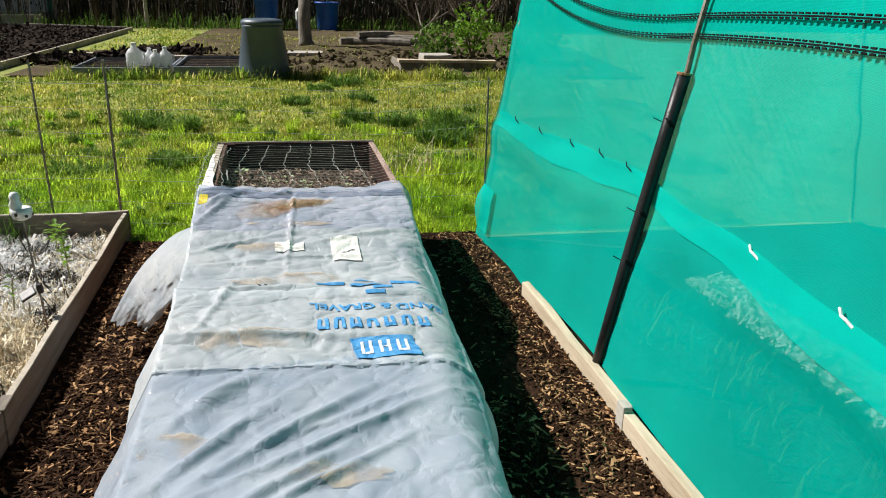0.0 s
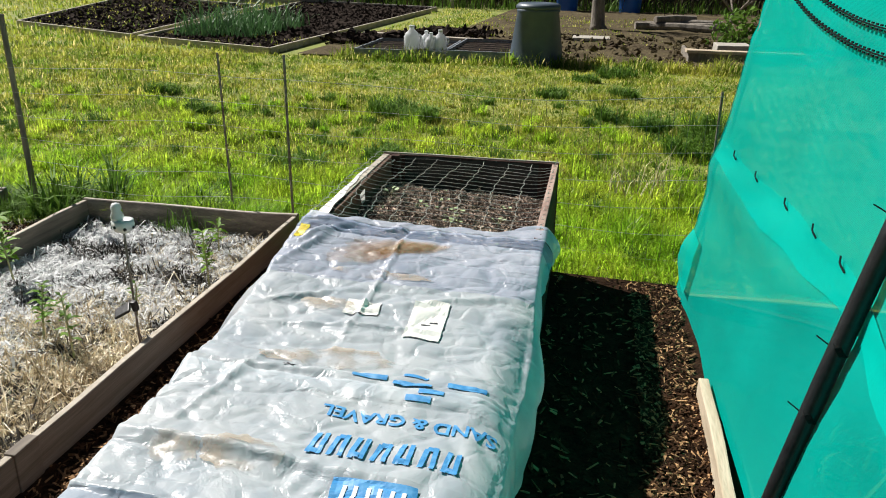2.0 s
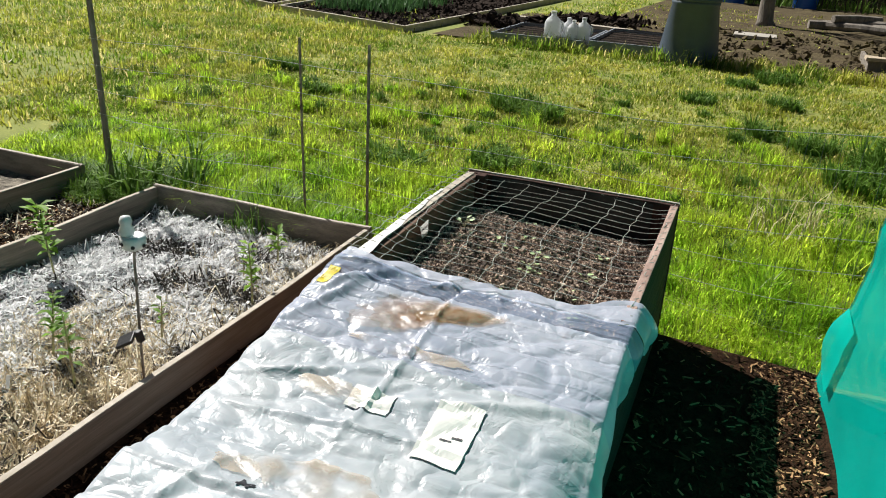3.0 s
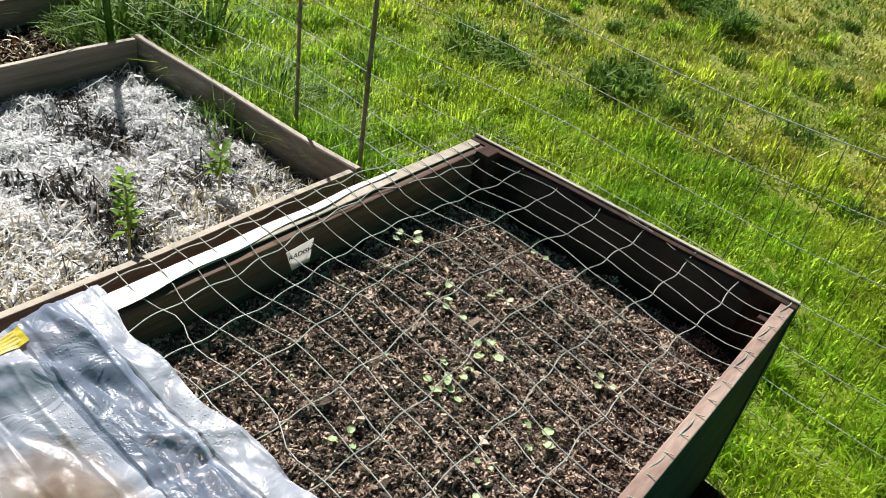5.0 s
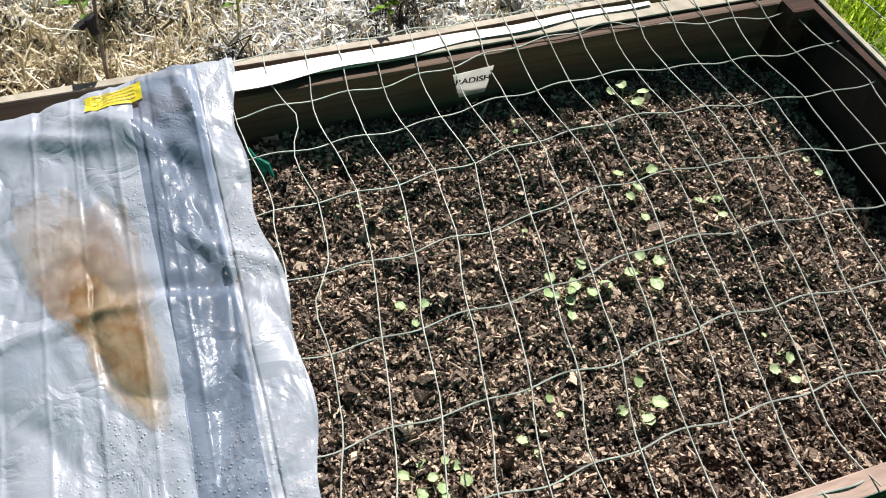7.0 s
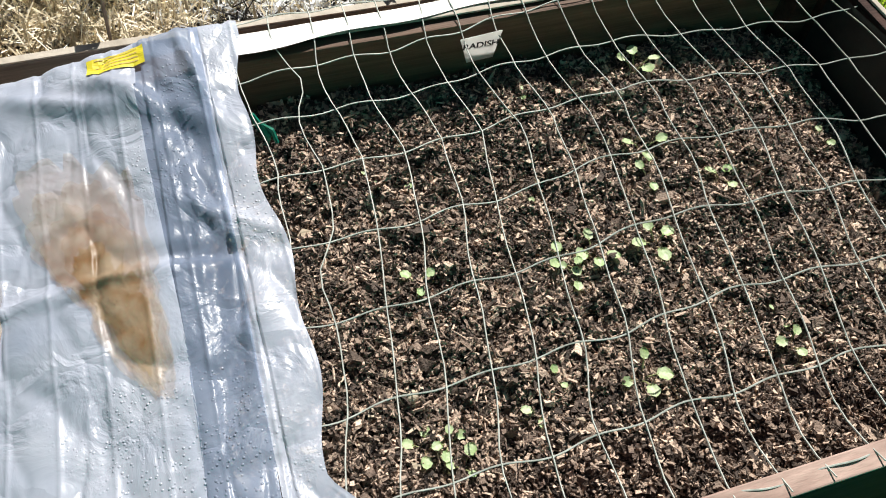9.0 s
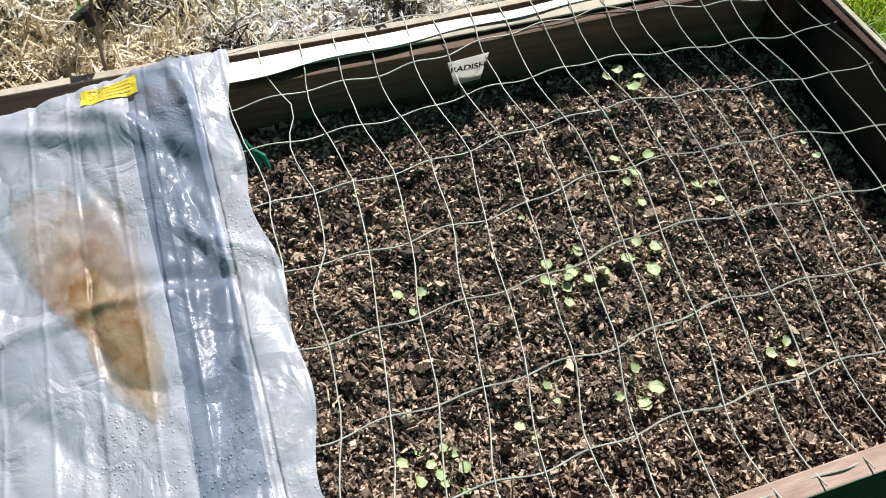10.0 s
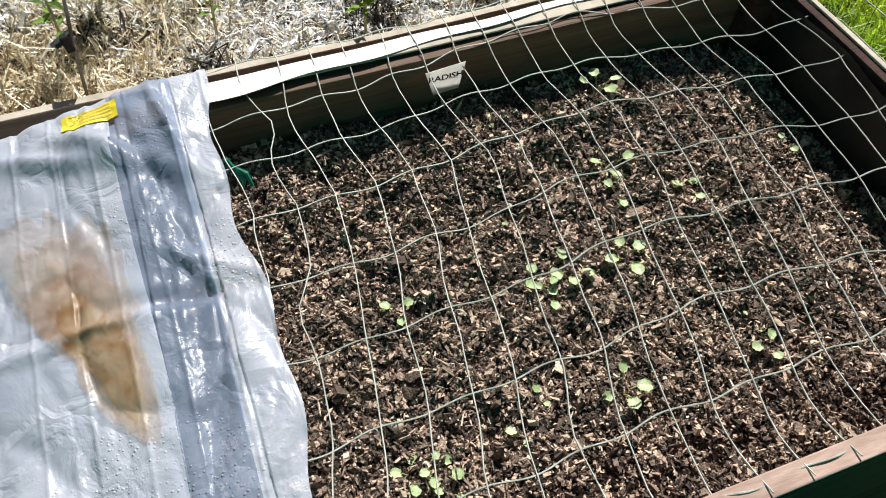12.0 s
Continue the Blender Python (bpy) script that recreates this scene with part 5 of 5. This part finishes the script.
def jug(x, y, z, s, a):
    ob = thing("plastic_jug", (x, y, z), "cloudy white plastic jug standing on a frame", "jug", "plastic jugs")
    part("body", lathe([(0.085 * s, 0), (0.095 * s, 0.02), (0.095 * s, 0.17 * s), (0.075 * s, 0.21 * s), (0.03 * s, 0.25 * s), (0.028 * s, 0.28 * s)], (x, y, z), 14, None, 0.3), M_JUG, ob, "", True)
    part("cap", lathe([(0.033 * s, 0), (0.033 * s, 0.022 * s), (0.02 * s, 0.026 * s)], (x, y, z + 0.275 * s), 12), M_WHITE, ob)
    part("handle", tube([(x + 0.07 * s, y, z + 0.2 * s), (x + 0.115 * s, y, z + 0.18 * s), (x + 0.115 * s, y, z + 0.11 * s), (x + 0.088 * s, y, z + 0.08 * s)], 0.012 * s, 6), M_JUG, ob)


jug(-2.27, 13.6, 0.14, 1.35, 0)
jug(-2.06, 13.75, 0.14, 1.05, 0)
jug(-1.95, 13.6, 0.14, 1.0, 0)
jug(-1.80, 13.62, 0.14, 1.15, 0)

# ---- far soil beds ----
def far_bed(name, pts, h, label, mat=M_FARSOIL):
    ob = thing(name, (sum(p[0] for p in pts) / 4, sum(p[1] for p in pts) / 4, 0), label, "raised bed", "far soil beds")
    for p, q in zip(pts, pts[1:] + pts[:1]):
        d = Vector((q[0] - p[0], q[1] - p[1], 0))
        part("board", box(0, d.length, -0.022, 0.022, 0, h, 0.006, None, Matrix.Translation((*p, 0)) @ pose(0, 0, 0, 0, 0, math.degrees(math.atan2(d.y, d.x)))), M_WHITEW, ob)
    a, b, c, d = [Vector((*p, 0)) for p in pts]

    def where(u, v):
        p = (a * (1 - u) + b * u) * (1 - v) + (d * (1 - u) + c * u) * v
        return (p.x, p.y, h * 0.55 + 0.05 * fbm(p.x, p.y, 2.4, 2) + 0.03 * fbm(p.x, p.y, 7, 2))
    part("soil", grid(50, 50, where), mat, ob)
    if mat == M_FARSOIL:
        r = np.random.default_rng(int(h * 1000) + len(name) + int(-pts[0][0]))
        uv = r.uniform(0.02, 0.98, (2600, 2))
        Q = np.array([where(u, v) for u, v in uv])
        bits(Q, (0.06, 0.05, 0.035), 5, 0.8, M_FARSOIL, "clods", "dug clods of dark soil", "soil", jag=0.45)
    return ob


far_bed("soil_bed", [(-7.75, 14.55), (-4.68, 13.45), (-4.2, 25.3), (-9.0, 27.0)], 0.12, "large dug soil bed edged with pale boards")
far_bed("soil_bed", [(-11.9, 16.6), (-8.05, 14.75), (-9.4, 24.0), (-15.5, 27.0)], 0.12, "large dark soil bed edged with pale boards")
far_bed("covered_bed", [(-11.2, 25.6), (-7.2, 27.2), (-7.2, 31.0), (-11.5, 30.0)], 0.35, "raised bed covered with a white sheet", M_WHITE)
q = np.random.default_rng(5)
P = np.stack([q.uniform(-7.3, -5.6, 900), q.uniform(14.9, 18.0, 900), np.full(900, 0.1)], 1)
blades(P, 0.42, 0.014, 0.9, 301, M_LEEK, "leeks", "rows of green leek leaves in dark soil", category="vegetables")
for k, (x, y, r) in enumerate(((-2.3, 17.6, 0.75), (-3.8, 15.6, 0.5), (-2.9, 15.9, 0.4))):
    bits(np.stack([x + q.normal(0, r * 0.5, 500), y + q.normal(0, r * 0.4, 500), np.abs(q.normal(0.05, 0.05, 500))], 1), (0.08, 0.07, 0.05), 310 + k, 0.8, M_FARSOIL, "soil_heap", "heap of dark dug clods", "soil", jag=0.45)
bits(np.stack([q.uniform(-1, 5.0, 700), q.uniform(13.8, 18.5, 700), np.full(700, 0.05)], 1), (0.07, 0.05, 0.03), 320, 0.6, M_PATCH, "earth_clods", "loose clods on bare earth", "soil", jag=0.45)
plank = thing("fallen_plank", (-2.6, 16.2, 0.05), "grey plank lying on the soil", "plank")
part("plank", box(-1.3, 1.3, -0.08, 0.08, 0.02, 0.07, 0.006, None, pose(-2.7, 16.3, 0.06, 0, 0, -14)), M_WHITEW, plank)
slab = thing("paving_slab", (0.55, 17.6, 0.06), "pale flat slab on the ground by the tree", "slab")
part("slab", box(0.2, 0.95, 17.3, 17.9, 0.03, 0.09, 0.01), M_STONE, slab)
# timber box
tb = thing("timber_box", (3.0, 14.9, 0), "low timber box with a pale plank on top", "planter")
part("plank", box(2.15, 4.0, 14.42, 14.68, 0.17, 0.22, 0.008, None, None, 0.02, 6), M_PALEW, tb)
part("side", box(2.2, 4.0, 14.5, 14.55, 0.0, 0.165, 0.006), M_BARK, tb)
part("side", box(2.2, 2.25, 14.56, 15.8, 0.0, 0.165, 0.006), M_BARK, tb)
part("slab", box(2.7, 3.25, 15.0, 15.5, 0.12, 0.26, 0.012, None, None, 0.02, 3), M_STONE, tb, "grey stone block")
# leafy shrub
def leaf_cloud(name, c, rad, n, leaf, seed, mat, label, parent=None, flat=0.0):
    r = np.random.default_rng(seed)
    d = r.normal(0, 1, (n, 3))
    d /= np.linalg.norm(d, axis=1)[:, None]
    lump = 1 + 0.35 * np.sin(d[:, 0] * 5 + seed) * np.cos(d[:, 1] * 4 + 1) + 0.2 * np.sin(d[:, 2] * 9)
    P = np.array(c) + d * np.array(rad) * (lump * r.uniform(0.45, 1.0, n) ** 0.5)[:, None]
    P[:, 2] = np.maximum(P[:, 2], 0.03)
    L = leaf * r.uniform(0.5, 1.3, n)
    C = np.stack([np.stack([-L / 2, 0 * L, 0 * L], 1), np.stack([0 * L, L * 0.28, L * 0.1], 1), np.stack([L / 2, 0 * L, -L * 0.1], 1), np.stack([0 * L, -L * 0.28, L * 0.1], 1)], 1)
    V = np.einsum("nij,nkj->nki", rotations(r, n, 0.8), C) + P[:, None, :]
    T = (np.array([[0, 1, 2], [0, 2, 3]])[None] + (np.arange(n) * 4)[:, None, None]).reshape(-1, 3)
    return mesh_tris(name, V.reshape(-1, 3), T, mat, parent, label)


def shrub(x, y, r, h, seed, mat, leaf, n, label):
    ob = thing("shrub", (x, y, 0), label, "shrub")
    for k in range(7):
        a = k * 0.9 + seed
        part("stem", tube([(x, y, -0.02), (x + 0.3 * r * math.cos(a), y + 0.3 * r * math.sin(a), h * 0.4), (x + 0.75 * r * math.cos(a), y + 0.75 * r * math.sin(a), h * 0.8)], [0.02, 0.014, 0.006], 5), M_TWIG, ob)
    leaf_cloud("crown", (x, y, h * 0.55), (r, r, h * 0.5), n, leaf, seed, mat, "", ob)


shrub(4.2, 17.2, 0.5, 1.05, 11, M_BUSH, 0.15, 420, "leafy bright green shrub at the plot edge")
shrub(3.3, 16.9, 0.45, 0.65, 12, M_WEED, 0.13, 380, "low dark green leafy plant")
shrub(5.2, 16.0, 0.7, 0.8, 13, M_WEED, 0.13, 500, "dark green leafy plant by the tunnel")

# ---- tree and far growth ----
def bare_tree(name, x, y, h, r0, seed, label, fork=1.25, spread=0.5):
    r = random.Random(seed)
    ob = thing(name, (x, y, 0), label, "tree")
    part("trunk", tube([(x + 0.03, y, -0.05), (x, y, 0.12), (x - 0.02, y, fork * 0.5), (x, y, fork)], [r0 * 1.7, r0 * 1.15, r0, r0 * 0.95], 12), M_BARK, ob, "", True)
    tw = bmesh.new()

    def limb(p, d, length, rad, depth):
        pts, q = [p], p
        for _ in range(3):
            d = (d + Vector((r.uniform(-0.25, 0.25), r.uniform(-0.25, 0.25), r.uniform(-0.05, 0.2)))).normalized()
            q = q + d * length / 3
            pts.append(q)
        if depth == 0:
            part("limb", tube(pts, [rad, rad * 0.85, rad * 0.7, rad * 0.5], 8), M_BARK, ob)
        else:
            tube(pts, [rad, rad * 0.8, rad * 0.6, rad * 0.35], 4, tw)
        if depth < 3:
            for _ in range(4):
                nd = (d + Vector((r.uniform(-1, 1), r.uniform(-1, 1), r.uniform(-0.3, 0.8))) * 0.8).normalized()
                limb(pts[r.choice((1, 2, 3))], nd, length * 0.62, rad * 0.45, depth + 1)
    for k in range(4):
        a = k * 1.6 + 0.4
        limb(Vector((x, y, fork - 0.05)), Vector((math.cos(a) * spread, math.sin(a) * spread, 0.9)).normalized(), h * 0.4, r0 * 0.6, 0)
    part("twigs", tw, M_TWIG, ob)
    return ob


bare_tree("tree", 0.68, 20.4, 4.2, 0.15, 3, "bare young tree with a pale grey trunk")
bare_tree("bare_shrub", 5.2, 22.0, 2.6, 0.07, 8, "bare tangled shrub with grey branches", 0.35, 1.2)
bare_tree("bare_shrub", 4.2, 23.5, 2.4, 0.06, 9, "bare tangled shrub with grey branches", 0.3, 1.3)


def log(x, y, z, L, r, a):
    ob = thing("log", (x, y, z), "weathered grey log on a low pile", "log", "log pile")
    c, s = math.cos(a), math.sin(a)
    part("wood", tube([(x - L / 2 * c, y - L / 2 * s, z), (x, y, z + 0.02), (x + L / 2 * c, y + L / 2 * s, z)], r, 8), M_BARK, ob)


for k, (x, y, z, L, r, a) in enumerate(((2.2, 20.8, 0.1, 1.3, 0.1, 0.2), (2.6, 20.5, 0.1, 1.5, 0.09, -0.3), (3.0, 21.0, 0.12, 1.2, 0.12, 0.1), (2.5, 20.9, 0.26, 1.1, 0.08, 0.5), (3.3, 20.7, 0.1, 1.0, 0.1, -0.1))):
    log(x, y, z, L, r, a)


def tub(x, y, r, h):
    ob = thing("plastic_tub", (x, y, 0), "large blue plastic tub against the hedge", "tub", "blue tubs")
    part("body", lathe([(r * 0.82, 0), (r * 0.85, 0.03), (r, h), (r * 1.06, h), (r * 1.06, h + 0.05), (r * 0.97, h + 0.05), (r * 0.8, 0.1)], (x, y, 0.0), 20), M_BLUE, ob, "", True)


tub(-0.32, 26.9, 0.38, 0.9)
tub(1.62, 26.9, 0.38, 0.85)
can = thing("white_container", (0.5, 26.7, 0), "small white plastic container by the hedge", "container")
part("body", lathe([(0.12, 0), (0.13, 0.02), (0.13, 0.55), (0.06, 0.65)], (0.72, 26.7, 0.05), 12), M_WHITE, can)
# added dark backdrop walls that close the view, then the hedge
for nm, a in (("backdrop_far", (-40, 40, 31.5, 31.7, 0, 3.4)), ("backdrop_left", (-40, -39.8, -20, 31.5, 0, 3.4))):
    tagged(part(nm, box(*a, 0.0), M_BACK), "added dark backdrop wall closing the view", "fence", "", "structure")
q = np.random.default_rng(15)
n = 26000
P = np.stack([q.uniform(-26, 16, n), q.normal(29.6, 0.7, n), q.uniform(0, 1, n) ** 0.8 * 3.1], 1)
P[:, 1] -= 0.9 * np.sin(P[:, 0] * 0.8) * np.sin(P[:, 0] * 0.33 + 1) + 0.4 * np.sin(P[:, 0] * 2.3)
L = 0.16 * q.uniform(0.5, 1.4, n)
C = np.stack([np.stack([-L / 2, 0 * L, 0 * L], 1), np.stack([0 * L, L * 0.3, L * 0.1], 1), np.stack([L / 2, 0 * L, -L * 0.1], 1), np.stack([0 * L, -L * 0.3, L * 0.1], 1)], 1)
V = np.einsum("nij,nkj->nki", rotations(q, n, 1.0), C) + P[:, None, :]
T = (np.array([[0, 1, 2], [0, 2, 3]])[None] + (np.arange(n) * 4)[:, None, None]).reshape(-1, 3)
tagged(mesh_tris("hedge_leaves", V.reshape(-1, 3), T, M_HEDGE), "dark evergreen hedge at the far boundary", "hedge", "", "stuff")
n = 2600
x, y = q.uniform(-26, 14, n), q.normal(28.2, 0.8, n)
P = np.stack([x, y, np.zeros(n)], 1)
blades(P, 2.2, 0.016, 0.35, 401, M_STEMS, "hedge_stems", "thicket of bare brown stems before the hedge", category="thicket", bend=0.1)
blades(spots(3000, -26, 14, 26.6, 28.0, 0.0, 402), 0.4, 0.02, 0.9, 403, M_WEED, "hedge_bottom", "weeds and grass along the hedge foot", category="weeds")
# greenhouse at the far boundary
gh = thing("greenhouse", (-9.0, 29.0, 0), "hazy panelled greenhouse beside the hedge", "greenhouse")
part("base", box(-12.5, -7.0, 28.4, 28.6, 0, 0.35, 0.01), M_STONE, gh)
for k in range(6):
    x = -12.4 + k * 1.07
    part("post", box(x, x + 0.07, 28.42, 28.52, 0.35, 2.3, 0.008), M_WHITEW, gh)
    if k < 5:
        part("pane", box(x + 0.075, x + 1.065, 28.46, 28.475, 0.36, 2.25, 0.0), M_GLASS, gh)
part("roof", box(-12.6, -6.9, 28.35, 30.6, 2.31, 2.38, 0.01), M_GLASS, gh)
part("downpipe", tube([(-7.15, 28.33, 0.0), (-7.15, 28.33, 2.3)], 0.07, 10), M_GREENTIE, gh, "green drainpipe")
fp = thing("grey_post", (-4.0, 26.8, 0), "thin grey post standing before the hedge", "post")
part("post", tube([(-4.0, 26.8, -0.05), (-4.0, 26.8, 2.2)], 0.06, 8), M_STONE, fp)
